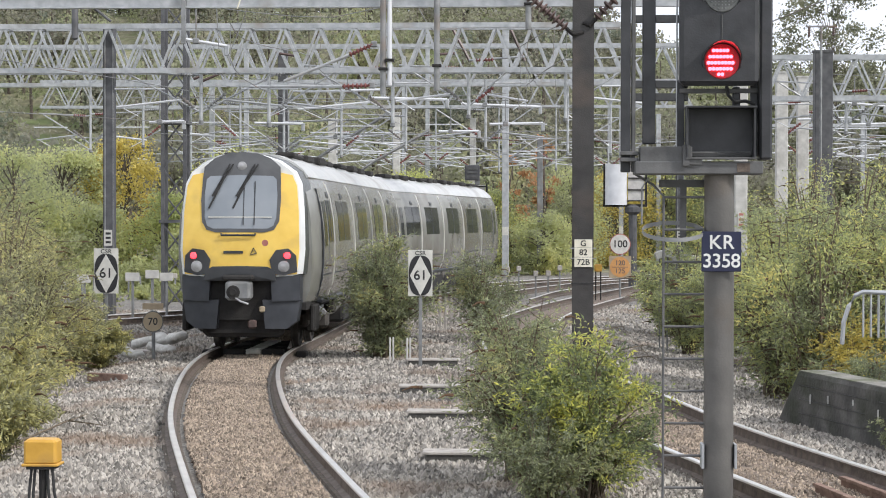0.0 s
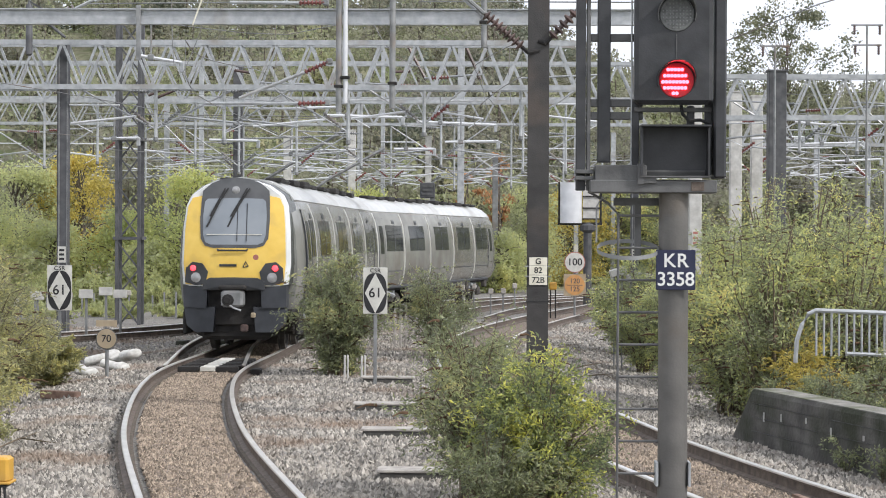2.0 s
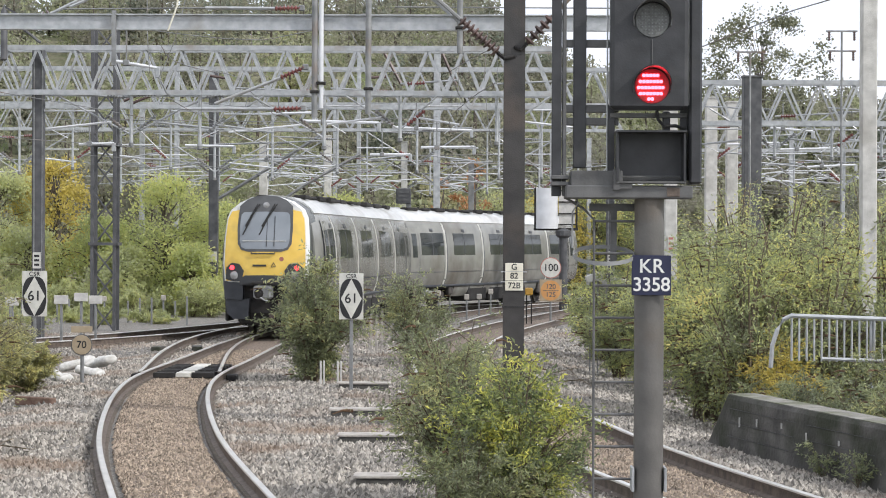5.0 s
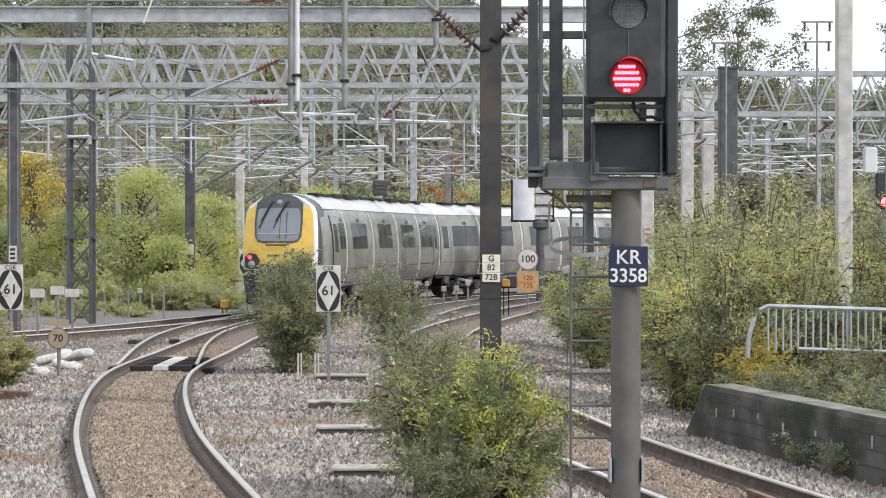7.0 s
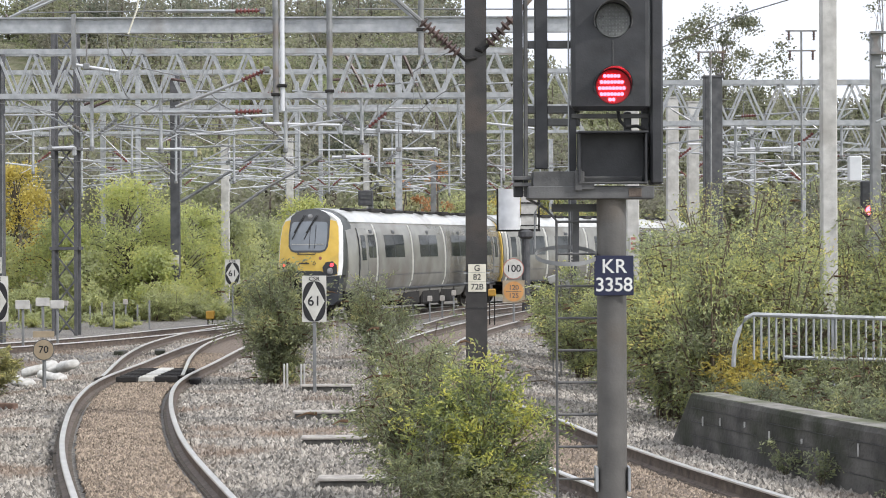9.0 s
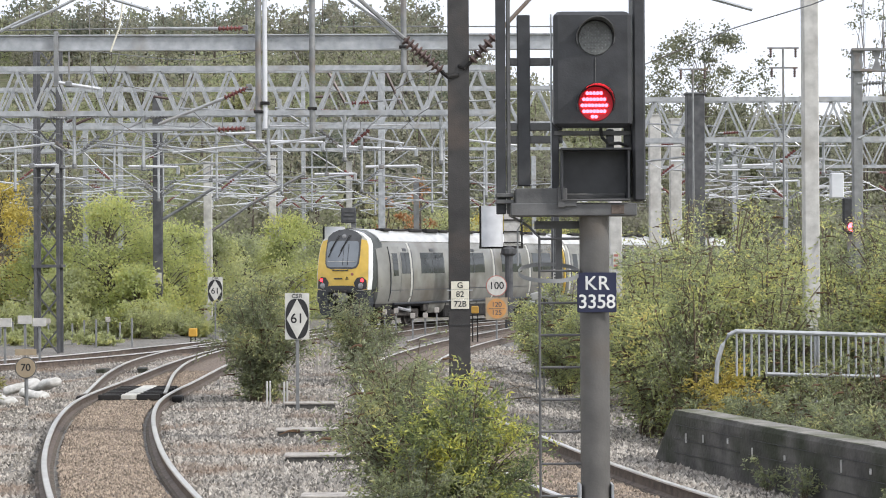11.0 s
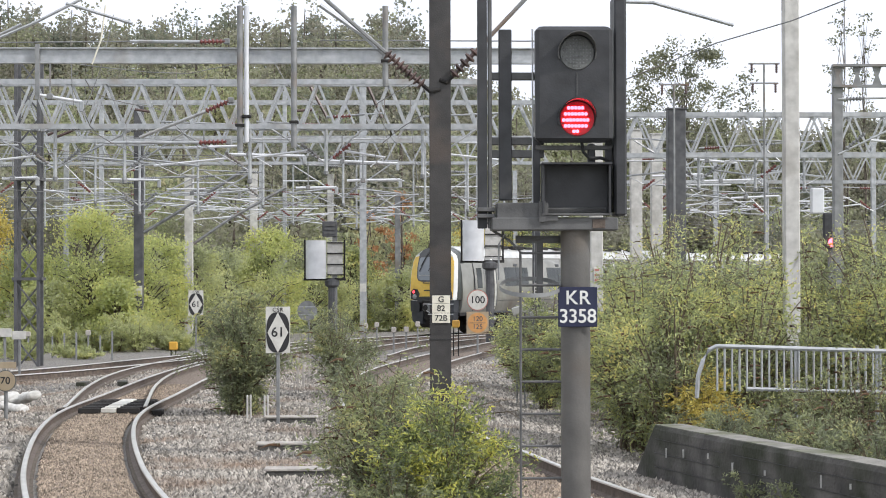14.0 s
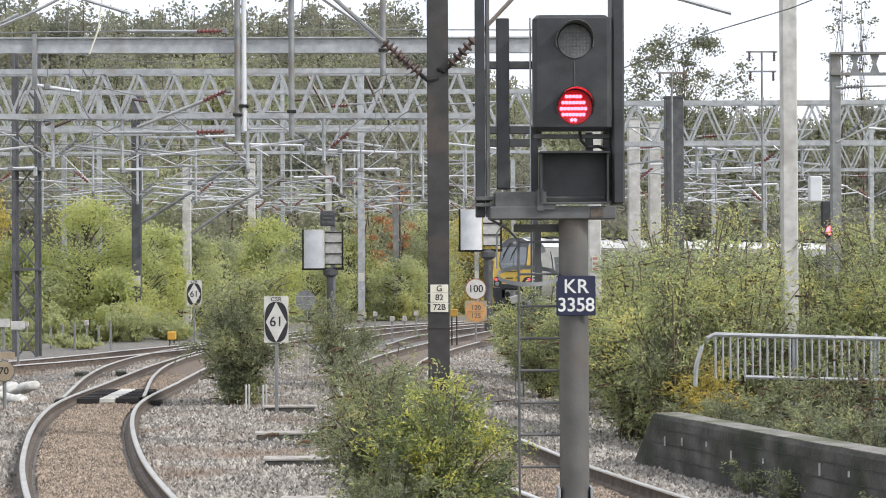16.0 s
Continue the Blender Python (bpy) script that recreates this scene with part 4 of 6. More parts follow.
    for ch, x in (("K", -0.048), ("R", 0.052)):
        lettering("plate_letter", ch, 0.150, m @ pose(x, 0, 0.068), M_LETTER, pl)
    for i, ch in enumerate("3358"):
        lettering("plate_numeral", ch, 0.150, m @ pose((i - 1.5) * 0.0725, 0, -0.075), M_LETTER, pl)


build_signal()


# ---- masts and signs ----
def h_mast(name, x, y, top, w, material, label, group=""):
    """A rolled-steel mast with flanges towards the viewer."""
    g = gz(x, y)
    t = thing(name, (x, y, g), label, "catenary mast", group)
    h = top - g
    part("flange", Shape().box((0, -w / 2, h / 2), (w, 0.018, h)), material, t)
    part("flange", Shape().box((0, w / 2, h / 2), (w, 0.018, h)), material, t)
    part("web", Shape().box((0, 0, h / 2), (0.03, w - 0.02, h)), material, t)
    return t


D_G = 27
gx0 = 0.67
g_mast = h_mast("catenary_mast", gx0, D_G, 9.5, 0.295, M_BROWN, "dark brown steel mast carrying a cream number plate")
gp = 1.99 - gz(gx0, D_G)
for dz, h, txt, s in ((0.135, 0.115, "G", 0.115), (0.01, 0.125, "82", 0.115), (-0.125, 0.135, "72B", 0.115)):
    pl = part("number_plate", Shape().box((0.005, -0.175, gp + dz), (0.25, 0.008, h), None, 0.003), M_CREAM, g_mast, "cream structure number plate")
    lettering("plate_text", txt, s, pose(0.005, -0.181, gp + dz), M_BLACK, pl)
for dz in (0.07, -0.07):
    part("strap", Shape().box((0, -0.165, gp + dz), (0.36, 0.012, 0.014)), M_GALV, g_mast)
part("strap", Shape().box((0, -0.16, gp - 0.42), (0.33, 0.012, 0.016)), M_RUBBER, g_mast)

# big insulators slung from the brown mast
def insulator(shape, p, q, r=0.075, sheds=9):
    prof = [(0, 0.02)]
    for i in range(sheds):
        a = (i + 0.15) / sheds
        prof += [(a, 0.03), (a + 0.25 / sheds, r), (a + 0.5 / sheds, r * 0.95), (a + 0.55 / sheds, 0.03)]
    prof.append((1, 0.02))
    return shape.lathe(p, q, prof, 12)


for a, b, sh in (((0.43, 26.8, 5.12), (-0.09, 26.8, 5.58), 9), ((0.84, 26.8, 5.25), (1.19, 26.8, 5.62), 5)):
    o = thing("tension_insulator", (0, 0, 0), "red-brown ribbed insulator tied to the brown mast", "insulator", "tension insulators")
    part("insulator_body", insulator(Shape(), a, b, 0.085, sh), M_INSUL, o, "", True)
    av, bv = Vector(a), Vector(b)
    part("end_rod", Shape().tube([bv, bv + (bv - av).normalized() * 3.0], 0.03, 7), M_GALV_OLD, o)
    part("clevis", Shape().tube([av, av - (av - bv).normalized() * -0.12, (gx0, 26.85, av.z - 0.05)], 0.03, 7), M_UNDER, o)


def diamond_sign(x, y, zc, w, h, txt="61", post=True):
    g = gz(x, y)
    t = thing("speed_sign", (x, y, g), "white diamond speed board on a grey post", "speed sign", "diamond speed boards")
    c = zc - g
    part("board", Shape().plate([(-w / 2, c - h / 2), (w / 2, c - h / 2), (w / 2, c + h / 2), (-w / 2, c + h / 2)], 0.012), M_WHITE, t, "white rectangular board")
    n = 40
    oval = [(w * 0.475 * math.copysign(abs(math.cos(a)) ** 0.75, math.cos(a)), c - h * 0.055 + h * 0.435 * math.copysign(abs(math.sin(a)) ** 0.75, math.sin(a))) for a in [2 * math.pi * i / n for i in range(n)]]
    part("dark_oval", Shape().plate(oval, 0.006, pose(0, -0.010, 0)), M_BLACK, t, "black oval field")
    dm = part("diamond", Shape().plate([(0, c - h * 0.49), (w * 0.43, c - h * 0.055), (0, c + h * 0.375), (-w * 0.43, c - h * 0.055)], 0.006, pose(0, -0.017, 0)), M_WHITE, t, "white diamond")
    lettering("numerals", txt, w * 0.56, pose(0, -0.022, c - h * 0.055), M_BLACK, dm)
    lettering("letters", "CSR", w * 0.24, pose(0, -0.009, c + h * 0.43), M_BLACK, t, 1.1)
    if post:
        part("post", Shape().box((0, 0.04, (c + 0.1) / 2), (0.06, 0.05, c + 0.1), None, 0.006), M_GALV_OLD, t, "grey post")
    return t


diamond_sign(-2.03, 34, 1.51, 0.43, 0.82)
diamond_sign(-9.69, 43, 1.29, 0.56, 1.02)
diamond_sign(-7.36, 72, 1.47, 0.56, 0.95)


def disc_sign(x, y, zc, r, txt, rim, field, material_text, label, sub=None):
    g = gz(x, y)
    t = thing("speed_sign", (x, y, g), label, "speed sign", "round speed signs")
    c = zc - g
    part("rim", Shape().plate(circle(r, 32, 0, c), 0.012), rim, t)
    part("disc", Shape().plate(circle(r * 0.92, 32, 0, c), 0.006, pose(0, -0.010, 0)), field, t)
    lettering("numerals", txt, r * 0.95, pose(0, -0.016, c), material_text, t)
    if sub:
        part("board", Shape().box((0, 0.0, c - 2.15 * r), (2.1 * r, 0.012, 2.1 * r)), M_TAN, t, "weathered square board")
        part("orange_disc", Shape().plate(circle(r * 0.95, 32, 0, c - 2.15 * r), 0.006, pose(0, -0.012, 0)), M_ORANGE, t, "faded orange disc")
        for k, s in ((0.36, sub[0]), (-0.40, sub[1])):
            lettering("numerals", s, r * 0.66, pose(0, -0.018, c + (k - 2.15) * r), M_SIGGREY, t)
        part("divider", Shape().box((0, -0.018, c - 2.17 * r), (1.5 * r, 0.006, 0.02)), M_SIGGREY, t)
    part("post", Shape().tube([(0, 0.05, -0.1), (0, 0.05, c)], 0.035, 10), M_GALV_OLD, t)
    return t


s70 = disc_sign(-7.22, 36, 0.52, 0.20, "70", M_SIGGREY, M_TAN, M_BLACK, "weathered tan round 70 sign on a short post")
part("arrow_board", Shape().box((0, 0, 0.81 - gz(-7.22, 36)), (0.40, 0.012, 0.12), None, 0.003), M_TAN, s70, "weathered tan arrow board")
disc_sign(2.74, 62, 1.68, 0.34, "100", M_REDRIM, M_WHITE, M_BLACK, "white round 100 sign above a faded orange 120 over 125 sign", ("120", "125"))


# ---- overhead line structures ----
def build_truss(name, y, x0, x1, z0, z1, bays, deep, label, legs=(), bar_w=0.05, material=M_GALV):
    t = thing(name, (0, y, 0), label, "gantry", "lattice gantries")
    for z in (z0, z1):
        for dy in (0, deep):
            part("chord", Shape().bar((x0, dy, z), (x1, dy, z), 0.09, 0.14 if dy == 0 else 0.10), material, t)
    step = (x1 - x0) / bays
    for i in range(bays):
        a, m, b = x0 + i * step, x0 + (i + 0.5) * step, x0 + (i + 1) * step
        for dy in (0.0, deep):
            part("lattice_bar", Shape().bar((a, dy, z0), (m, dy, z1), bar_w, bar_w * 1.3), material, t)
            part("lattice_bar", Shape().bar((m, dy, z1), (b, dy, z0), bar_w, bar_w * 1.3), material, t)
        part("tie_bar", Shape().bar((a, 0, z0), (a, deep, z0), 0.05), material, t)
        part("tie_bar", Shape().bar((m, 0, z1), (m, deep, z1), 0.05), material, t)
    for x in legs:
        g = gz(x, y)
        part("leg", Shape().box((x, deep / 2, (g + z1) / 2), (0.30, 0.30, z1 - g + 0.2), None, 0.01), M_DARKMAST, t, "dark box-section leg")
        part("leg_flange", Shape().box((x - 0.09, deep / 2 - 0.16, (g + z1) / 2), (0.035, 0.02, z1 - g)), M_GALV_OLD, t, "paler raised flange")
        part("leg_flange", Shape().box((x + 0.13, deep / 2 - 0.16, (g + z1) / 2), (0.02, 0.02, z1 - g)), M_GALV_OLD, t)
        pl = part("number_plate", Shape().box((x, deep / 2 - 0.18, 1.95), (0.22, 0.01, 0.44)), M_WHITE, t, "small pale number plate")
        for dz in (0.12, 0.0, -0.12):
            part("plate_bar", Shape().box((x, deep / 2 - 0.19, 1.95 + dz), (0.14, 0.006, 0.06)), M_BLACK, pl)
    return t


build_truss("lattice_gantry", 52, -15.99, 2.31, 6.52, 7.73, 19, 0.8, "galvanised lattice gantry spanning several tracks", (-11.71,))
build_truss("lattice_gantry", 62, 7.41, 16.72, 6.36, 7.69, 8, 0.8, "galvanised lattice gantry beside the sidings", ())
build_truss("lattice_gantry", 74, -21.44, 5.58, 7.7, 9.18, 20, 0.8, "farther galvanised lattice gantry over the tracks", (-21.44, 5.58))
build_truss("lattice_gantry", 98, -25.51, 7.97, 8.25, 9.57, 24, 0.8, "distant galvanised lattice gantry before the woods", ())
build_truss("lattice_gantry", 92, 10.73, 26.17, 6.97, 8.33, 12, 0.8, "distant galvanised lattice gantry beside the sidings", ())


def build_beam():
    y = 42
    t = thing("beam_gantry", (0, y, 0), "plain grey steel beam across the tracks", "gantry")
    z0, z1 = 7.12, 7.44
    x0, x1 = -12.79, 3.17
    part("web", Shape().box(((x0 + x1) / 2, 0, (z0 + z1) / 2), (x1 - x0, 0.02, z1 - z0)), M_GALV, t)
    for z in (z0, z1):
        part("flange", Shape().box(((x0 + x1) / 2, 0, z), (x1 - x0, 0.18, 0.03)), M_GALV, t)
    for x in (x0, 1.04):
        part("leg", Shape().box((x, 0.2, 3.9), (0.24, 0.2, 8.6), None, 0.01), M_GALV, t)
    x = -7.72
    part("hanger", Shape().box((x, -0.1, z0 - 0.2), (0.09, 0.09, 1.2)), M_GALV_OLD, t)
    for a, top, bot, w in ((-3.31, 8.34, 5.19, 11), (-3.17, 8.34, 5.38, 9), (-2.14, 8.34, 5.26, 11), (-0.15, 8.34, 6.59, 11)):
        part("drop_tube", Shape().tube([(a, -0.25, top), (a, -0.25, bot)], w * 42 / 3400 / 2, 10), M_GALV_OLD if w > 9 else M_ALU, t, "hanging drop tube", True)
        part("tube_clamp", Shape().box((a, -0.25, bot + 0.55), (0.2, 0.2, 0.06), None, 0.01), M_UNDER, t)


build_beam()


def cantilever(t, x, side, z_reg, reach, rng):
    """A pivoted bracket on one side of a mast: top tie, strut with insulators, registration arm and drop bracket."""
    s = side
    zt = z_reg + rng.uniform(1.1, 1.5)
    part("top_tube", Shape().tube([(x, 0, zt), (x + s * reach, 0, zt + 0.1)], 0.03, 6), M_GALV, t)
    part("strut", Shape().tube([(x, 0, z_reg + 0.1), (x + s * reach * 0.92, 0, zt + 0.05)], 0.03, 6), M_GALV, t)
    part("registration_arm", Shape().tube([(x + s * reach * 0.25, 0, z_reg + 0.45), (x + s * reach * 1.05, 0, z_reg + 0.25)], 0.036, 6), M_ALU if rng.random() < 0.45 else M_GALV, t)
    part("drop_bracket", Shape().tube([(x + s * reach * 0.45, 0, z_reg + 0.75), (x + s * reach * 1.1, 0, z_reg + 0.75)], 0.028, 6), M_ALU, t)
    part("steady_arm", Shape().tube([(x + s * reach * 1.0, 0, z_reg + 0.25), (x + s * reach * 0.78, 0, z_reg)], 0.014, 5), M_ALU, t)
    for z in (zt, z_reg + 0.1):
        k = 0.0 if z == zt else 0.85
        p = Vector((x + s * 0.18, 0, z + k * 0.15))
        q = p + Vector((s * 0.5, 0, 0.02 + k * 0.45))
        part("insulator", insulator(Shape(), p, q, 0.06, 6), M_REDINS if rng.random() < 0.35 else M_GALV_OLD, t, "ribbed red insulator")


def line_mast(x, y, top, w, material, sides, z_reg, reach, label, seed, plate=True, tall=True):
    rng = random.Random(seed)
    g = gz(x, y)
    t = thing("catenary_mast", (x, y, g), label, "catenary mast", "line-side masts")
    part("mast", Shape().box((0, 0.12, (top - g) / 2), (w, w, top - g), None, 0.02), material, t)
    part("mast_cap", Shape().box((0, 0.12, top - g), (w * 1.15, w * 1.15, 0.05)), material, t)
    for s in sides:
        cantilever(t, 0.0, s, z_reg - g + rng.uniform(-0.1, 0.1), reach * rng.uniform(0.85, 1.15), rng)
    if plate:
        part("number_plate", Shape().box((0, 0.12 - w / 2 - 0.01, 1.9 - g), (w * 0.9, 0.01, 0.4)), M_WHITE, t, "small pale number plate")
    return t


GREY_L, DARK_L, PALE_L = "grey steel mast with tubular brackets and red insulators", "dark grey steel mast with tubular brackets", "pale concrete mast with tubular brackets"
line_mast(-10.03, 76, 9.3, 0.36, M_DARKMAST, (1, -1), 5.0, 2.6, DARK_L, 1)
line_mast(-8.9, 84, 6.9, 0.36, M_CONCRETE, (1,), 5.0, 2.8, PALE_L, 2)
line_mast(-6.65, 92, 7.6, 0.34, M_CONCRETE, (1, -1), 5.0, 2.8, PALE_L, 3)
line_mast(-5.84, 104, 12.5, 0.22, M_GALV, (1, -1), 5.1, 2.4, GREY_L, 4)
line_mast(-3.24, 100, 7.75, 0.32, M_CONCRETE, (1, -1), 5.1, 2.8, PALE_L, 5)
line_mast(-1.48, 96, 12.0, 0.34, M_GALV, (-1, 1), 5.2, 2.6, GREY_L, 6)
line_mast(0.26, 100, 6.72, 0.30, M_GALV_OLD, (1, -1), 5.0, 2.8, GREY_L, 7)
line_mast(-14.82, 98, 11.5, 0.24, M_GALV, (1, -1), 5.2, 2.4, GREY_L, 8, False)
line_mast(-7.26, 106, 11.5, 0.22, M_GALV, (1, -1), 5.3, 2.6, GREY_L, 9, False)
line_mast(4.92, 110, 9.0, 0.26, M_GALV, (1, -1), 5.2, 2.8, GREY_L, 10)
line_mast(7.16, 112, 8.6, 0.26, M_GALV, (1, -1), 5.2, 2.8, GREY_L, 11)
line_mast(-16.94, 100, 9.5, 0.26, M_GALV, (1, -1), 5.2, 2.8, GREY_L, 12)
line_mast(8.92, 70, 7.81, 0.42, M_CONCRETE, (1,), 5.4, 2.4, PALE_L, 13, False)
line_mast(9.95, 72, 7.8, 0.42, M_CONCRETE, (1,), 5.2, 2.4, PALE_L, 14, False)
line_mast(8.62, 58, 7.52, 0.53, M_DARKMAST, (), 5.2, 2.4, "broad dark mast with a pale cap rod", 15, False)
line_mast(7.54, 36, 9.0, 0.285, M_CONCRETE, (), 5.2, 2.4, "tall pale concrete mast standing in the hedge", 16, False)
line_mast(11.23, 48, 7.69, 0.24, M_GALV_OLD, (1,), 5.4, 3.0, GREY_L, 17, False)
line_mast(18.8, 96, 9.0, 0.22, M_GALV, (1, -1), 5.4, 2.8, GREY_L, 18, False)
line_mast(22.72, 90, 9.0, 0.22, M_GALV, (1, -1), 5.4, 2.8, GREY_L, 19, False)
line_mast(17.58, 104, 9.0, 0.22, M_GALV, (1, -1), 5.4, 2.8, GREY_L, 20, False)


def hung_bracket(x, y, z_top, z_reg, sides, seed):
    """A drop tube under a gantry with brackets to the wires on either side."""
    rng = random.Random(seed)
    t = thing("drop_bracket", (x, y, 0), "grey drop tube hung from a gantry with red insulators", "catenary bracket", "hung brackets")
    part("drop_tube", Shape().tube([(0, 0, z_top), (0, 0, z_reg - 0.15)], 0.05, 7), M_GALV, t)
    part("cap", Shape().lathe((0, 0, z_reg - 0.25), (0, 0, z_reg - 0.12), [(0, 0.02), (0.3, 0.07), (1, 0.07)], 8), M_GALV_OLD, t)
    for s in sides:
        cantilever(t, 0.0, s, z_reg, rng.uniform(1.5, 2.5), rng)


for k, (y, x0, x1, z_top, z_reg, n) in enumerate(((52.4, -11.09, 1.78, 6.52, 5.35, 5), (74.4, -18.39, 4.71, 7.7, 5.2, 9), (98.4, -22.63, 7.39, 8.25, 5.2, 11), (62.4, 9.42, 14.17, 6.36, 5.4, 3), (92.4, 11.54, 22.11, 6.97, 5.3, 6))):
    r2 = random.Random(70 + k)
    for i in range(n):
        x = x0 + (x1 - x0) * (i + r2.uniform(0.2, 0.8)) / n
        hung_bracket(x, y, z_top, z_reg + r2.uniform(-0.2, 0.3), ((1, -1), (1,), (-1,))[i % 3], 900 + 20 * k + i)


def lattice_mast(x, y, top, label):
    g = gz(x, y)
    t = thing("lattice_mast", (x, y, g), label, "catenary mast")
    h = top - g
    for sx in (-0.36, 0.36):
        for sy in (-0.3, 0.3):
            part("corner_leg", Shape().box((sx, sy, h / 2), (0.10, 0.10, h)), M_DARKMAST, t)
    n = int(h / 0.9)
    for i in range(n):
        a, b = (-0.36, 0.36) if i % 2 else (0.36, -0.36)
        part("lacing_bar", Shape().bar((a, -0.3, i * 0.9), (b, -0.3, (i + 1) * 0.9), 0.05), M_DARKMAST, t)
        part("lacing_bar", Shape().bar((b, 0.3, i * 0.9), (a, 0.3, (i + 1) * 0.9), 0.05), M_DARKMAST, t)
    for z in (h * 0.28, h * 0.6):
        part("band", Shape().box((0, 0, z), (0.95, 0.75, 0.10)), M_DARKMAST, t)
    return t


lattice_mast(-11.69, 62, 9.6, "grey lattice mast beside the far line")


# contact and carrier wires along the lines, with droppers
def build_wires(path, lo, hi, z_c, label, seed):
    rng = random.Random(seed)
    seg = [p for p in path if lo <= p.y <= hi]
    t = thing("overhead_line", (0, 0, 0), label, "overhead wire", "overhead lines")
    n = len(seg)
    span = 44
    part("contact_wire", Shape().tube([(p.x, p.y, z_c) for p in seg[::4]], 0.008, 4, caps=False), M_GALV_OLD, t)
    carrier = []
    for p in seg[::4]:
        k = (p.y % span) / span
        carrier.append((p.x, p.y, z_c + 0.45 + 0.85 * (2 * k - 1) ** 2))
    part("carrier_wire", Shape().tube(carrier, 0.009, 4, caps=False), M_GALV_OLD, t)
    for c in carrier[::4]:
        part("dropper", Shape().tube([c, (c[0], c[1], z_c)], 0.004, 3), M_GALV_OLD, t)


build_wires(MAIN, 30, 150, 5.0, "thin contact wire and carrier over the curved line", 1)
build_wires(RIGHT, 30, 140, 5.0, "thin contact wire and carrier over the second line", 2)
build_wires(LEFT, 40, 73, 5.0, "thin contact wire and carrier over the diverging line", 3)
build_wires(FAR, 60, 114, 5.0, "thin contact wire and carrier over the far line", 4)


# ---- signals seen from behind, small signal, cabinets ----
def back_signal(x, y, zc, flip=1):
    g = gz(x, y)
    t = thing("signal_backboard", (x, y, g), "rear of a tall signal with a silver curved cover", "railway signal", "signals seen from behind")
    c = zc - g
    cov = [[(-0.42 + 0.42 * 1.0 * (1 - math.cos(a)) - 0.0, -0.32 * math.sin(a), z) for a in np.linspace(0, math.pi, 12)] for z in (c - 0.78, c + 0.78)]
    part("cover", Shape().loft([[(p[0] * 1 - (0.35 if flip > 0 else 0.05), p[1], p[2]) for p in r] for r in cov]), M_ALU, t, "smooth silver curved cover", True)
    part("panel", Shape().box((0.42 * flip, 0.02, c + 0.05), (0.62, 0.06, 1.36), None, 0.01), M_CONCRETE, t)
    for z in (-0.62, -0.2, 0.25, 0.68):
        part("panel_rib", Shape().box((0.45 * flip, -0.03, c + z), (0.72, 0.06, 0.05)), M_UNDER, t)
    for xx in (-0.80, 0.80):
        part("frame_post", Shape().box((xx, 0.05, c), (0.07, 0.10, 1.6)), M_UNDER, t)
    part("base_beam", Shape().box((0, 0.05, c - 0.8), (1.7, 0.14, 0.10)), M_UNDER, t)
    part("post", Shape().tube([(0.3 * flip, 0.1, 0), (0.3 * flip, 0.1, c - 0.75)], 0.16, 12), M_DARKMAST, t, "dark post")
    part("elbow", Shape().lathe((0.3 * flip, 0.1, c - 1.15), (0.3 * flip, 0.1, c - 0.8), [(0, 0.16), (0.3, 0.30), (0.8, 0.30), (1, 0.2)], 12), M_DARKMAST, t)
    return t


back_signal(3.46, 74, 3.82)
back_signal(-2.76, 78, 3.14)
rs = thing("speed_sign", (-3.42, 77, gz(-3.42, 77)), "grey back of a round sign on a post", "speed sign")
part("sign_back", Shape().plate(circle(0.40, 28, 0, 1.08 - gz(-3.42, 77)), 0.02), M_GALV_OLD, rs, "plain grey disc")
for dz in (-0.16, 0.16):
    part("stiffener", Shape().box((0, -0.02, 1.08 + dz - gz(-3.42, 77)), (0.64, 0.02, 0.04)), M_GALV, rs)
part("post", Shape().tube([(0.05, 0.05, -0.1), (0.05, 0.05, 1.3 - gz(-3.42, 77))], 0.04, 8), M_GALV_OLD, rs)
bx = thing("equipment_box", (-2.55, 78.0, 4.06), "small grey louvred box on a post", "equipment box")
part("case", Shape().box((0, 0, 0.32), (0.60, 0.4, 0.62), None, 0.03), M_DARKMAST, bx)
for z in (0.16, 0.32, 0.48):
    part("louvre", Shape().box((0, -0.21, z), (0.44, 0.03, 0.08)), M_SIGGREY, bx)
part("stand", Shape().box((0.2, 0.1, -2.4), (0.2, 0.2, 4.9)), M_GALV_OLD, bx)


def far_signal():
    x, y, z = (13.79, 60.0, 3.85)
    g = gz(x, y)
    t = thing("colour_light_signal", (x, y, g), "distant black signal showing red above the hedge", "railway signal")
    part("post", Shape().tube([(0, 0.1, 0), (0, 0.1, z - g)], 0.09, 10), M_GALV_OLD, t)
    h = part("signal_head", Shape().box((0, 0, z - g), (0.52, 0.2, 1.15), None, 0.05), M_SIGBLACK, t)
    part("lens", Shape().lathe((0.02, -0.11, 3.49 - g), (0.02, -0.14, 3.49 - g), [(0, 0.14), (1, 0.12)], 16), M_LED, h, "lit red lens")
    part("cabinet", Shape().box((-0.42, 0.1, z - g + 0.95), (0.40, 0.3, 0.8), None, 0.03), M_ALU, t, "pale relay cabinet")


far_signal()


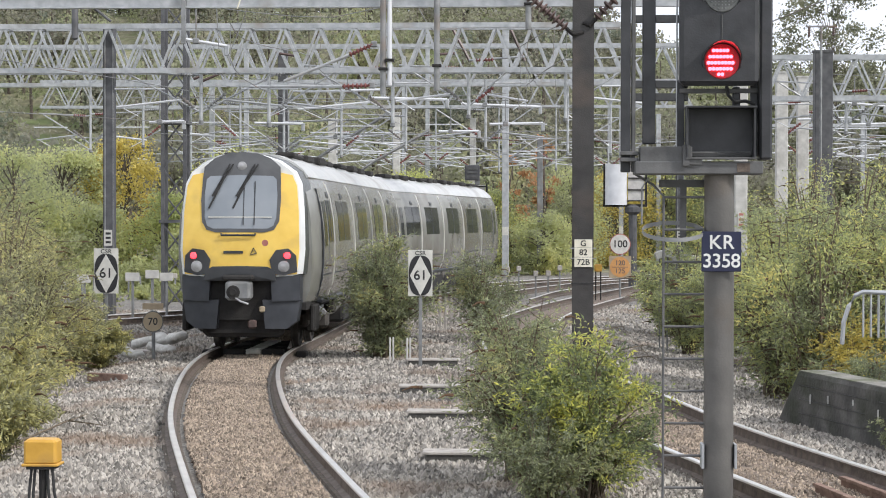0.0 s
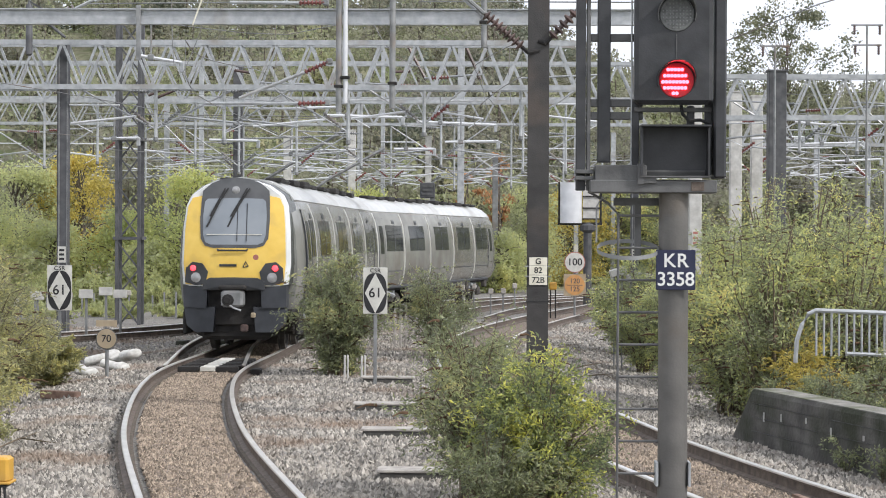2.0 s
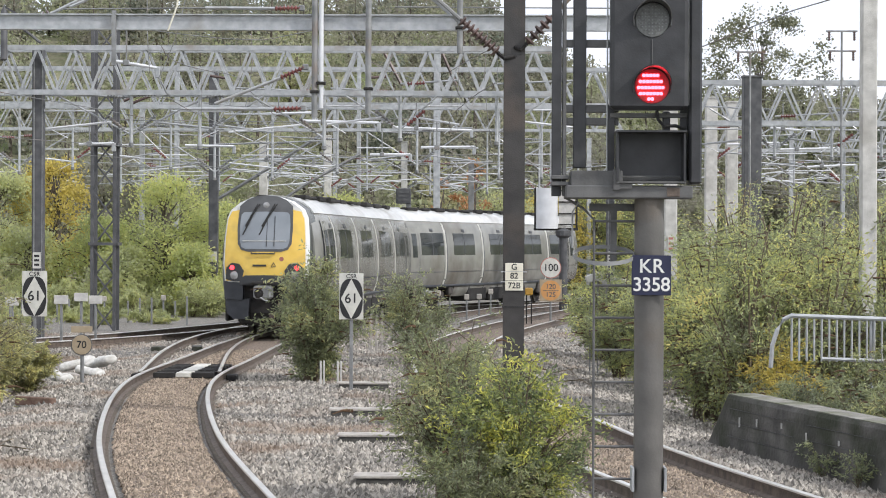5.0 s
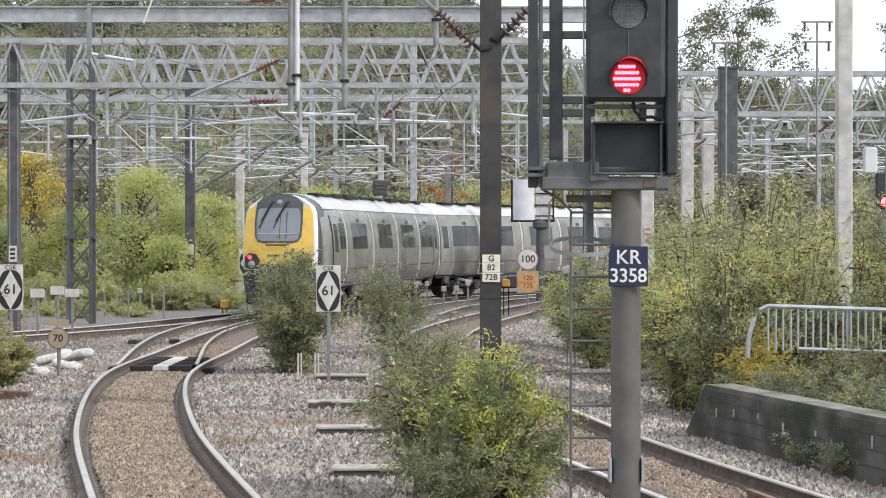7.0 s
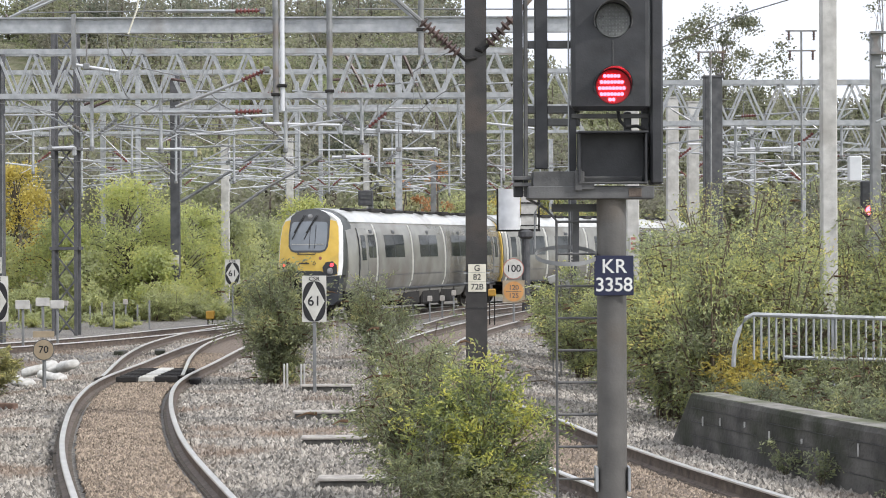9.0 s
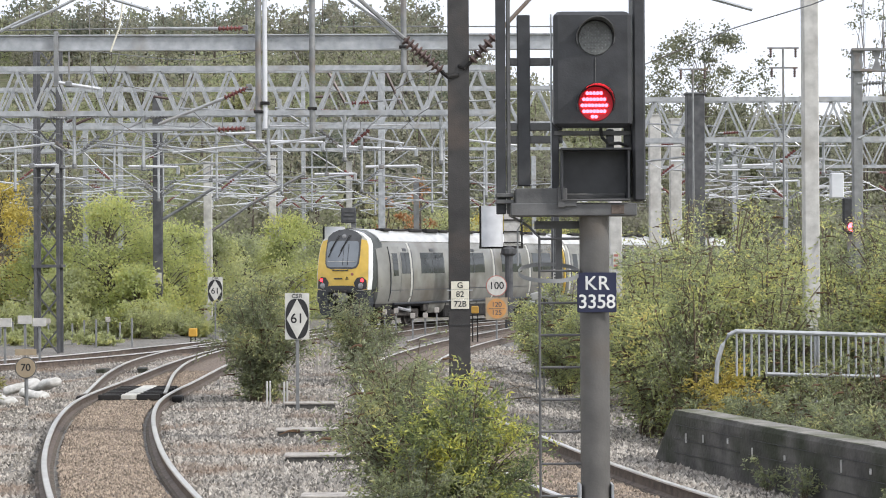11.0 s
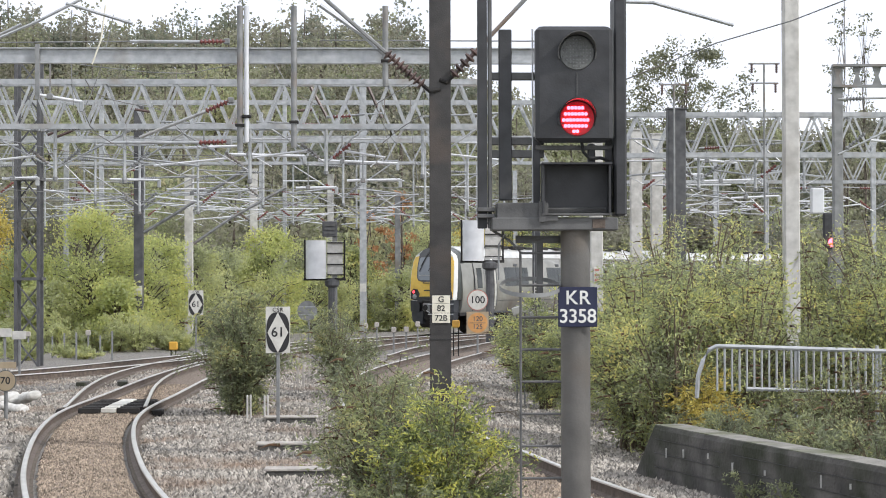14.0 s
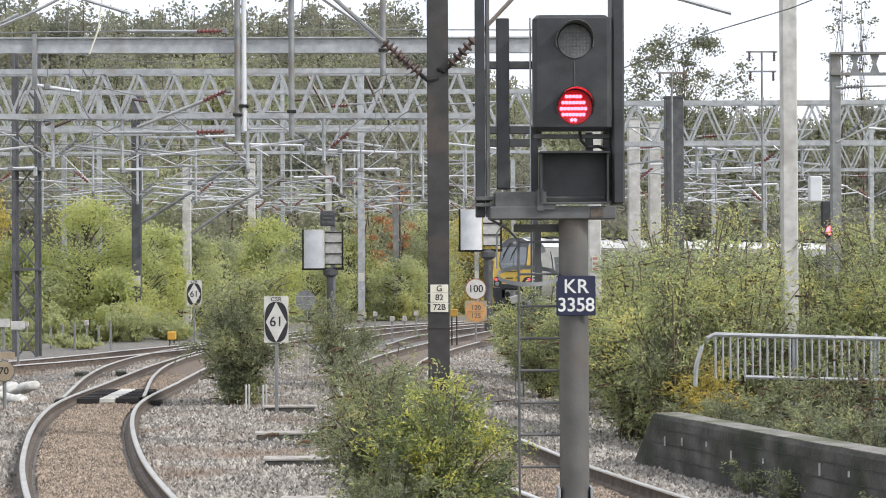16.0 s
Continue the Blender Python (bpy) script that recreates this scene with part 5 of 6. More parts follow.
# ---- retaining wall and railing ----
def build_wall():
    line = [Vector((3.40, 25.0, 0)), Vector((3.95, 22.9, 0)), Vector((4.52, 20.8, 0)), Vector((5.1, 18.8, 0)), Vector((6.6, 14.0, 0))]
    t = thing("retaining_wall", (0, 0, 0), "low dark stained concrete wall with a sloping end", "wall", "", "structure")
    s = Shape()
    rings = []
    for i, p in enumerate(line):
        d = (line[min(i + 1, 4)] - line[max(i - 1, 0)]).normalized()
        n = Vector((-d.y, d.x, 0))
        top = 0.50
        q = p + n * 0.42
        rings.append([(p.x, p.y, -0.6), (p.x, p.y, top - 0.05), (p.x + n.x * 0.02, p.y + n.y * 0.02, top), (q.x, q.y, top), (q.x, q.y, -0.6)])
    d = (line[0] - line[1]).normalized()
    first = rings[0]
    toe = [(x + d.x * 0.75, y + d.y * 0.75, min(z, -0.3) if z > -0.5 else z) for x, y, z in first]
    s.loft([toe] + rings)
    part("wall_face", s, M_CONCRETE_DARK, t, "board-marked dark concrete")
    cap = Shape()
    for p, q in zip(line, line[1:]):
        d = (q - p).normalized()
        n = Vector((-d.y, d.x, 0))
        cap.add([(*(p + n * 0.03).xy, 0.502), (*(q + n * 0.03).xy, 0.502), (*(q + n * 0.40).xy, 0.502), (*(p + n * 0.40).xy, 0.502), (*(p + n * 0.03).xy, 0.512), (*(q + n * 0.03).xy, 0.512), (*(q + n * 0.40).xy, 0.512), (*(p + n * 0.40).xy, 0.512)], [(0, 3, 2, 1), (4, 5, 6, 7), (0, 1, 5, 4), (1, 2, 6, 5), (2, 3, 7, 6), (3, 0, 4, 7)])
    part("wall_top", cap, M_CAPPING, t, "pale top of the wall")
    rw = random.Random(8)
    for i, (p, q) in enumerate(zip(line[:4], line[1:])):
        d = (q - p).normalized()
        for z in (0.33, 0.15, -0.03):
            a0, a1 = rw.uniform(0.0, 0.12), rw.uniform(0.85, 1.0)
            u, v = p + (q - p) * a0, p + (q - p) * a1
            part("board_joint", Shape().bar((u.x - 0.002, u.y, z), (v.x - 0.002, v.y, z), 0.008, 0.008), M_SIGBLACK, t, "dark shutter-board joint")
    for k, (a, h) in enumerate(((0.45, 0.12), (1.0, 0.10), (1.75, 0.07), (2.45, 0.12), (4.65, 0.14), (5.3, 0.06), (6.2, 0.17), (3.3, 0.06))):
        i = min(int(a / 2.17), 2)
        p = line[i] + (line[i + 1] - line[i]) * (a / 2.17 - i)
        d = (line[i + 1] - line[i]).normalized()
        part("lime_streak", Shape().box((p.x - d.y * -0.012, p.y - d.x * 0.012, 0.12 + 0.5 * h + 0.05 * (k % 3)), (0.02, 0.012 + 0.006 * (k % 2), h)), M_CONCRETE, t, "white lime streak")



build_wall()


def build_railing():
    y = 26.9
    x0, x1 = 4.53, 7.59
    z1, z0 = 1.46, 0.83
    g = gz(x0, y)
    t = thing("railing", (0, y, 0), "galvanised tubular railing half hidden in scrub", "railing")
    part("top_rail", Shape().tube([(x0 - 0.26, 0, z0 - 0.1), (x0 - 0.24, 0, z1 - 0.42), (x0 - 0.17, 0, z1 - 0.2), (x0 - 0.08, 0, z1 - 0.05), (x0 + 0.02, 0, z1), (x1, 0, z1 - 0.10)], 0.032, 8), M_GALV, t)
    part("bottom_rail", Shape().tube([(x0 + 0.45, 0, z0 + 0.03), (x1, 0, z0 - 0.05)], 0.025, 8), M_GALV, t)
    n = int((x1 - x0) / 0.105)
    for i in range(n):
        x = x0 + 0.03 + i * 0.105
        part("baluster", Shape().tube([(x, 0, z1 - 0.1 * i / n), (x, 0, z0 - 0.05 * i / n)], 0.016, 6), M_GALV, t)
    for x in (x0 + 1.15, x0 + 2.3, x1):
        part("rail_post", Shape().tube([(x, 0.03, g), (x, 0.03, z1)], 0.028, 8), M_GALV, t)


build_railing()


# ---- line-side clutter ----
yb = thing("junction_box", (-3.5, 13.5, 0.71), "yellow plastic line-side box on a cable stand", "junction box")
part("case", Shape().box((0, 0, 0.09), (0.235, 0.18, 0.18), None, 0.018), M_YBOX, yb, "yellow box cover")
part("flange", Shape().box((0, 0, 0.0), (0.26, 0.20, 0.02), None, 0.005), M_YBOX, yb)
part("collar", Shape().box((0, 0, -0.022), (0.20, 0.16, 0.02)), M_RUBBER, yb)
part("stake", Shape().tube([(0, 0, -0.02), (0, 0, -0.95)], 0.028, 8), M_UNDER, yb)
for i, x in enumerate((-0.075, -0.05, 0.04, 0.075)):
    part("cable", Shape().tube([(x, -0.02, -0.03), (x * 1.2, -0.03, -0.2), (x * 1.7 + 0.02, -0.02, -0.5), (x * 1.5, 0.02, -0.95)], 0.011, 6), M_RUBBER, yb)


def build_points_rods():
    """Slatted stretcher assembly between the rails at the points."""
    i = int(np.argmin([abs(p.y - 37.6) for p in MAIN]))
    p, d = MAIN[i], (MAIN[i + 1] - MAIN[i - 1]).normalized()
    t = thing("points_stretcher", (p.x, p.y, -0.06), "black slatted points stretcher with a white painted band", "points stretcher", rz=math.degrees(math.atan2(-d.x, d.y)))
    for k in range(7):
        y = -1.25 + 0.42 * k
        part("slat", Shape().box((-0.36, y, 0.0), (0.40, 0.13, 0.10), None, 0.01), M_UNDER, t)
        part("slat", Shape().box((0.38, y, 0.0), (0.42, 0.13, 0.10), None, 0.01), M_UNDER, t)
        part("white_slat", Shape().box((0.01, y, 0.005), (0.28, 0.34 if k > 2 else 0.16, 0.09), None, 0.01), M_WHITE, t, "white painted cover")
    for x, y in ((-1.0, -0.9), (0.98, -1.1)):
        part("motor_case", Shape().box((x * 0.93, y, -0.05), (0.20, 0.3, 0.12), None, 0.02), M_UNDER, t)


build_points_rods()

rng = random.Random(11)
for x, y, w in ((-1.65, 25.1, 0.95), (-1.18, 20.7, 0.95), (-2.03, 28.95, 0.9), (-2.28, 34.45, 0.9)):
    g = gz(x, y)
    st = thing("timber_step", (x + w / 2, y, g), "weathered plank step edge set in ballast", "step", "steps in the ballast", rz=rng.uniform(-3, 3))
    # front coloured dark for the shadow below the lighter tread
    part("plank", Shape().box((0, 0, 0.03), (w, 0.04, 0.12), None, 0.008), M_CONCRETE_DARK, st)
    part("tread", Shape().box((0, 0.13, 0.105), (w + 0.06, 0.34, 0.035), None, 0.008), M_TIMBER, st)

for x, y, up in ((-7.62, 38.50, 0), (-7.35, 37.75, 0), (-7.09, 38.90, 0), (-6.83, 38.25, 0), (-7.20, 39.75, 0.16), (-6.78, 39.40, 0.16), (-7.49, 39.40, 0.16)):
    bag = Shape().lathe((-0.30, 0, 0.10), (0.30, 0, 0.10), [(0, 0.03), (0.05, 0.10), (0.15, rng.uniform(0.11, 0.15)), (0.35, rng.uniform(0.10, 0.16)), (0.6, rng.uniform(0.11, 0.17)), (0.85, rng.uniform(0.10, 0.14)), (0.95, 0.09), (1, 0.05)], 10)
    b = solid("sandbag", bag, M_BAG, "pale slumped sandbag beside the track", "sandbag", "heap of sandbags", smooth=True)
    b.matrix_basis = pose(x - 0.6, y, gz(x - 0.6, y) + up, rng.uniform(-12, 12), rng.uniform(-22, 22), rng.uniform(-60, 60)) @ Matrix.Diagonal((rng.uniform(0.7, 1.0), rng.uniform(1.0, 1.4), rng.uniform(0.65, 0.9), 1))

# marker posts along the far lines, with small white heads on some
def marker(x, y, h, head, material=M_GALV_OLD, w=0.06, board=False):
    t = thing("marker_post", (x, y, gz(x, y)), "short line-side post with a pale head" if head else "short grey line-side post", "marker post", "line-side marker posts")
    part("stake", Shape().box((0, 0, h / 2), (w, w, h), None, 0.008), material, t)
    if board:
        part("board", Shape().box((0, -0.055, h), (0.36, 0.03, 0.22), None, 0.008), M_CONCRETE, t, "small pale board")
    elif head:
        part("head", Shape().box((0, -0.04, h), (0.17, 0.12, 0.19), None, 0.02), M_TIMBER, t)


for i in range(16):
    y = 66 + (i % 3) * 2
    x = (-0.2382 + 0.00618 * i) * y
    marker(x, y, rng.uniform(0.7, 1.0), i % 5 == 3)
for x, d in ((0.03, 66), (0.46, 66), (0.88, 68), (-0.99, 70), (-0.6, 72)):
    marker(x, d, rng.uniform(0.75, 1.0), True)
for x, d in ((-2.27, 46), (-2.14, 46), (-2.05, 47), (-1.87, 48), (-1.75, 48)):
    marker(x, d, rng.uniform(0.9, 1.15), False, M_TIMBER)
for x, d in ((-2.66, 35.2), (-2.61, 35.3), (-2.34, 35.1), (-2.29, 35.2)):
    marker(x, d, 0.46, False, M_CONCRETE, 0.035)
for x, z, d in ((-11.84, 0.75, 50), (-10.14, 0.82, 48), (-10.04, 0.83, 50), (-9.76, 0.75, 50.5), (-12.78, 0.68, 52)):
    marker(x, d, z + 0.37, True, board=True)
for x, h, w, d in ((-7.74, 0.42, 0.30, 68), (2.04, 1.10, 0.24, 62)):
    o = thing("junction_box", (x, d, gz(x, d)), "small yellow line-side box on a stake", "junction box", "far yellow boxes")
    part("case", Shape().box((0, 0, h), (w, 0.2, w), None, 0.03), M_YBOX, o)
    for s in (-0.08, 0.08):
        part("leg", Shape().box((s, 0, (h - w / 2) / 2), (0.04, 0.06, h - w / 2)), M_UNDER, o)


# more overhead equipment
def wire(name, pts, r, label, material=M_GALV_OLD):
    return solid(name, Shape().tube(pts, r, 5), material, label, "overhead wire")


wire("feeder_wire", [(3.99, 34.0, 5.88), (5.59, 33.0, 6.47), (6.71, 32.0, 6.73), (7.47, 31.0, 6.97)], 0.012, "thin dark feeder wire crossing the sky")
wire("stay_tube", [(3.83, 33.0, 7.19), (4.51, 33.0, 7.17), (5.9, 33.0, 6.78)], 0.032, "grey cantilever tube against the sky", M_GALV)
wire("stay_tube", [(-7.46, 36.0, 6.87), (-6.63, 36.0, 7.23), (-5.79, 36.0, 7.66)], 0.03, "grey cantilever tube against the sky", M_GALV)
wire("stay_tube", [(-6.1, 36.0, 7.57), (-4.86, 36.0, 7.19)], 0.03, "grey cantilever tube against the sky", M_GALV)
wire("jumper_wire", [(-5.96, 40.0, 8.1), (-6.05, 40.0, 7.39), (-6.24, 40.0, 6.87)], 0.02, "pale looped jumper cable", M_CREAM)
wire("stay_tube", [(-9.81, 76.0, 4.2), (-8.43, 76.0, 5.03), (-5.54, 76.0, 6.88)], 0.07, "dark raking strut from a mast")
wire("stay_tube", [(-8.68, 84.0, 3.89), (-7.11, 84.0, 4.98), (-4.64, 84.0, 6.36)], 0.07, "dark raking strut from a mast")
wire("stay_tube", [(-1.58, 42.0, 8.39), (-0.69, 42.0, 7.77), (-0.1, 42.0, 7.25)], 0.05, "pale raking tube to the insulators", M_GALV)
for a, b in (((-12.79, 60.0, 9.75), (-5.08, 60.0, 9.83)), ((-17.47, 82.0, 7.71), (-1.16, 82.0, 7.57)), ((-18.65, 90.0, 7.62), (1.38, 90.0, 7.73)), ((-2.26, 60.0, 9.84), (4.47, 60.0, 9.82)), ((-17.66, 96.0, 6.25), (-4.75, 96.0, 6.07)), ((-11.84, 104.0, 7.05), (2.2, 104.0, 7.29))):
    wire("cross_span", [a, b], 0.022, "straight cross-span wire between masts")


# smaller fittings among the gantries: rust-red stays, bright registration tubes, slack cables
for a, b in (((-2.37, 53.6, 7.91), (-1.82, 53.6, 6.88)), ((-0.7, 53.6, 7.8), (-0.29, 53.6, 6.88)), ((-10.38, 58.0, 6.73), (-9.9, 58.0, 6.93)), ((-10.12, 58.0, 6.66), (-9.58, 58.0, 6.89)), ((-8.14, 60.0, 7.69), (-7.54, 60.0, 7.6)), ((-3.01, 60.0, 7.63), (-2.51, 60.0, 7.66))):
    wire("rust_red_stay", [a, b], 0.045, "short rust-red stay among the overhead brackets", M_INSUL)
for a, b in (((-12.14, 60.0, 5.52), (-11.05, 60.0, 5.55)),
             ((-9.69, 66.0, 5.8), (-8.0, 66.0, 5.77)),
             ((-5.04, 58.0, 6.15), (-2.66, 58.0, 6.09)),
             ((-1.52, 64.0, 5.65), (0.26, 64.0, 5.68)),
             ((-3.52, 70.0, 5.69), (-2.04, 70.0, 5.7)),
             ((-8.72, 76.0, 5.74), (-6.05, 76.0, 5.8)),
             ((-9.23, 50.0, 7.19), (-8.07, 50.0, 7.0)),
             ((-6.57, 62.0, 6.62), (-4.93, 62.0, 6.67)),
             ((-2.62, 68.0, 6.57), (0.18, 68.0, 6.46)),
             ((9.49, 70.0, 6.1), (11.36, 70.0, 6.17)),
             ((11.69, 72.0, 6.02), (13.94, 72.0, 6.08)),
             ((10.42, 66.0, 6.47), (11.89, 66.0, 6.35)),
             ((13.82, 78.0, 5.62), (15.79, 78.0, 5.71))):
    t = thing("registration_tube", (0, 0, 0), "bright aluminium registration tube under the gantries", "catenary bracket", "registration tubes")
    part("tube", Shape().tube([a, b], 0.045, 7), M_ALU, t, "", True)
    m = Vector(a).lerp(Vector(b), 0.3)
    part("hanger", Shape().tube([m, m + Vector((0, 0, 0.9))], 0.022, 5), M_GALV_OLD, t)
    part("clamp", Shape().box(m, (0.16, 0.14, 0.16), None, 0.02), M_GALV_OLD, t)
    part("end_fitting", Shape().box(Vector(b) + Vector((0, 0, -0.12)), (0.12, 0.1, 0.28), None, 0.02), M_GALV, t)
for a, b, c in (((-7.32, 44.0, 8.56), (-7.35, 44.0, 7.53), (-7.28, 44.0, 6.36)),
                ((-7.1, 44.0, 6.17), (-6.69, 44.0, 7.14), (-6.37, 44.0, 8.45)),
                ((-12.14, 60.0, 5.19), (-8.99, 60.0, 4.97), (-6.36, 60.0, 4.57)),
                ((-10.1, 50.0, 8.22), (-5.29, 50.0, 7.74), (-2.5, 50.0, 8.5)),
                ((-12.94, 64.0, 6.65), (-7.34, 64.0, 6.4), (-0.96, 64.0, 6.68)),
                ((-12.52, 70.0, 7.86), (-7.41, 70.0, 7.39), (-2.69, 70.0, 7.58)),
                ((-6.64, 58.0, 10.16), (-6.48, 58.0, 7.94), (-6.72, 58.0, 6.41)),
                ((-3.21, 52.0, 8.29), (-2.6, 52.0, 7.37), (-1.38, 52.0, 6.9)),
                ((0.66, 56.0, 9.22), (0.52, 56.0, 7.24), (0.73, 56.0, 5.26)),
                ((-0.17, 56.0, 8.56), (-0.24, 56.0, 6.91), (-0.01, 56.0, 5.92)),
                ((8.37, 66.0, 7.59), (11.12, 66.0, 7.38), (13.87, 66.0, 7.67)),
                ((9.09, 70.0, 7.17), (12.2, 70.0, 6.96), (15.53, 70.0, 6.7))):
    wire("slack_cable", [tuple(p) for p in spline([a, b, c], 1.0)], 0.011, "thin slack cable between overhead fittings")


def castellated_beam():
    y = 48
    x0, x1 = 11.08, 14.41
    z0, z1 = 7.22, 7.74
    t = thing("beam_gantry", (0, y, 0), "grey castellated beam with round holes on a post", "gantry")
    for z in (z0, z1):
        part("flange", Shape().box(((x0 + x1) / 2, 0, z), (x1 - x0, 0.2, 0.06)), M_GALV_OLD, t)
    x = x0
    while x < x1:
        part("web_post", Shape().plate([(x, z0), (x + 0.26, z0), (x + 0.17, (z0 + z1) / 2), (x + 0.26, z1), (x, z1), (x + 0.09, (z0 + z1) / 2)], 0.02), M_GALV_OLD, t)
        x += 0.50
    part("leg", Shape().box((x1 - 0.2, 0.1, z1 / 2 - 0.2), (0.25, 0.25, z1)), M_GALV_OLD, t)


castellated_beam()
pale = line_mast(4.37, 41, 6.56, 0.27, M_CONCRETE, (), 5.2, 2.4, "pale concrete mast with a small red and white notice", 21, False)
nz = 2.47 - gz(4.37, 41)
nt = part("notice", Shape().box((0, -0.03, nz), (0.13, 0.01, 0.34)), M_WHITE, pale, "small red and white notice")
for dz in (0.11, 0.0, -0.11):
    part("notice_bar", Shape().box((0, -0.037, nz + dz), (0.10, 0.006, 0.05)), M_REDRIM, nt)


def t_pole(x, y, z0, heads, label):
    g = gz(x, y)
    t = thing("insulator_pole", (x, y, g), label, "pole", "T-headed poles")
    part("pole", Shape().tube([(0, 0, 0 if z0 is None else z0 - g), (0, 0, heads[0][0] - g)], 0.035, 6), M_GALV_OLD, t)
    for z, w in heads:
        part("crossbar", Shape().bar((-w / 2, 0, z - g), (w / 2, 0, z - g), 0.05), M_GALV_OLD, t)
        for sx in (-0.4, 0.4):
            part("insulator", insulator(Shape(), (sx * w, 0, z - g), (sx * w, 0, z - g - 0.3), 0.05, 4), M_INSUL, t)


t_pole(11.69, 60, None, ((9.12, 0.98), (8.5, 0.9)), "thin grey pole with two crossbars against the sky")
t_pole(8.49, 57.6, None, ((8.22, 0.9),), "thin pole with a crossbar behind the broad dark mast")


def red_ended_tube(p, m, q, label):
    """A bracket tube whose outer end is a red ribbed insulator."""
    t = thing("bracket_tube", (0, 0, 0), label, "catenary bracket", "red-ended bracket tubes")
    part("tube", Shape().tube([p, m], 0.04, 7), M_GALV, t)
    part("insulator", insulator(Shape(), m, q, 0.065, 7), M_REDINS, t, "ribbed red insulator", True)
    part("end_clamp", Shape().box(q, (0.14, 0.12, 0.14), None, 0.02), M_GALV_OLD, t)


for p, m, q in (((-5.78, 44.0, 5.64), (-4.27, 44.0, 6.24), (-3.7, 44.0, 6.49)), ((-6.56, 44.0, 5.52), (-4.43, 44.0, 5.52), (-3.75, 44.0, 5.54)), ((-6.0, 44.0, 7.84), (-4.41, 44.0, 7.83), (-3.79, 44.0, 7.84))):
    red_ended_tube(p, m, q, "grey bracket tube ending in a red insulator")
o = thing("tension_insulator", (0, 0, 0), "red-brown ribbed insulator at the head of the dark mast", "insulator", "tension insulators")
part("insulator_body", insulator(Shape(), (-11.9, 51.0, 8.19), (-11.09, 51.0, 8.53), 0.13, 8), M_INSUL, o, "", True)
part("end_rod", Shape().tube([(-11.09, 51.0, 8.53), (-9.82, 51.0, 9.15)], 0.045, 7), M_GALV, o)
part("end_rod", Shape().tube([(-12.54, 51.0, 8.3), (-11.9, 51.0, 8.19), (-11.36, 51.0, 7.76)], 0.04, 7), M_DARKMAST, o)
cb = thing("counterweight", (-12.33, 51, 0), "dark hanging tension weight beside the dark mast", "counterweight")
part("weight", Shape().lathe((0, 0, 7.27), (0, 0, 8.75), [(0, 0.04), (0.03, 0.09), (0.9, 0.09), (0.95, 0.04), (1, 0.02)], 10), M_DARKMAST, cb, "", True)
part("hanger", Shape().bar((0, 0, 8.72), (-11.33 - -12.33, 0, 8.15), 0.05), M_DARKMAST, cb)


# things lying about on the ballast
for k, (p, q) in enumerate((((2.66, 18.23), (3.15, 15.57)), ((2.98, 18.74), (3.44, 16.5)))):
    z = gz(*p) + 0.10
    spare = sweep(Shape(), [Vector((*p, z)), Vector(((p[0] + q[0]) / 2, (p[1] + q[1]) / 2, z)), Vector((*q, z))], [(-0.07, -0.08), (0.07, -0.08), (0.07, -0.06), (0.012, -0.045), (0.012, 0.02), (0.033, 0.03), (0.033, 0.06), (-0.033, 0.06), (-0.033, 0.03), (-0.012, 0.02), (-0.012, -0.045), (-0.07, -0.06)])
    solid("spare_rail", spare, M_SPARE, "rusty spare rail lying on the ballast", "rail", "spare rails")
for k, (p, l, w, h, rz, m) in enumerate((((-7.04, 31.31), 0.75, 0.16, 0.14, 62, M_SPARE), ((-7.95, 38.72), 0.5, 0.2, 0.1, 20, M_TIMBER), ((-6.54, 46.65), 0.8, 0.25, 0.12, 8, M_CONCRETE_DARK), ((-7.71, 48.05), 0.7, 0.2, 0.12, -5, M_CONCRETE_DARK))):
    o = solid("sleeper_offcut", Shape().box((0, 0, h / 2), (w, l, h), None, 0.012), m, "old sleeper offcut lying beside the track", "timber", "sleeper offcuts")
    o.matrix_basis = pose(*p, gz(*p), 0, 2, rz)
for k, (p, q, r) in enumerate((((1.31, 44.72), (2.15, 47.32), (2.24, 44.79)), ((1.66, 38.91), (2.2, 40.46), (2.29, 38.07)), ((1.66, 36.37), (2.24, 37.22), (2.49, 35.35)), ((-6.29, 23.05), (-5.96, 24.25), (-5.4, 24.0)), ((-6.81, 24.42), (-6.81, 26.42), (-6.32, 26.02)))):
    stick = Shape().tube([(*p, gz(*p) + 0.03), (*q, gz(*q) + 0.10), (*r, gz(*r) + 0.03)], 0.016, 5, 0.006)
    mid = (q[0] + 0.2, q[1] + 0.25)
    stick.tube([(*q, gz(*q) + 0.09), (*mid, gz(*mid) + 0.14)], 0.009, 4, 0.004)
    solid("dead_branch", stick, M_TWIG, "thin dead branch lying on the ballast", "branch", "dead branches")
rb = random.Random(31)
for p in ((2.72, 42.0, 1.7), (2.89, 42.0, 1.75), (3.09, 42.0, 1.6), (3.26, 42.0, 1.63), (3.46, 42.0, 1.6)):
    o = thing("trough_block", (p[0], p[1], gz(p[0], p[1])), "pale concrete trough block stacked on the bank", "concrete block", "stacked trough blocks")
    part("block", Shape().box((0, 0, p[2] - gz(p[0], p[1])), (0.20, 0.3, rb.uniform(0.16, 0.26)), Matrix.Rotation(rb.uniform(-0.4, 0.4), 3, "Y"), 0.015), M_CONCRETE, o)
    part("stand", Shape().box((0, 0.05, (p[2] - gz(p[0], p[1])) / 2), (0.03, 0.03, p[2] - gz(p[0], p[1]))), M_GALV_OLD, o)


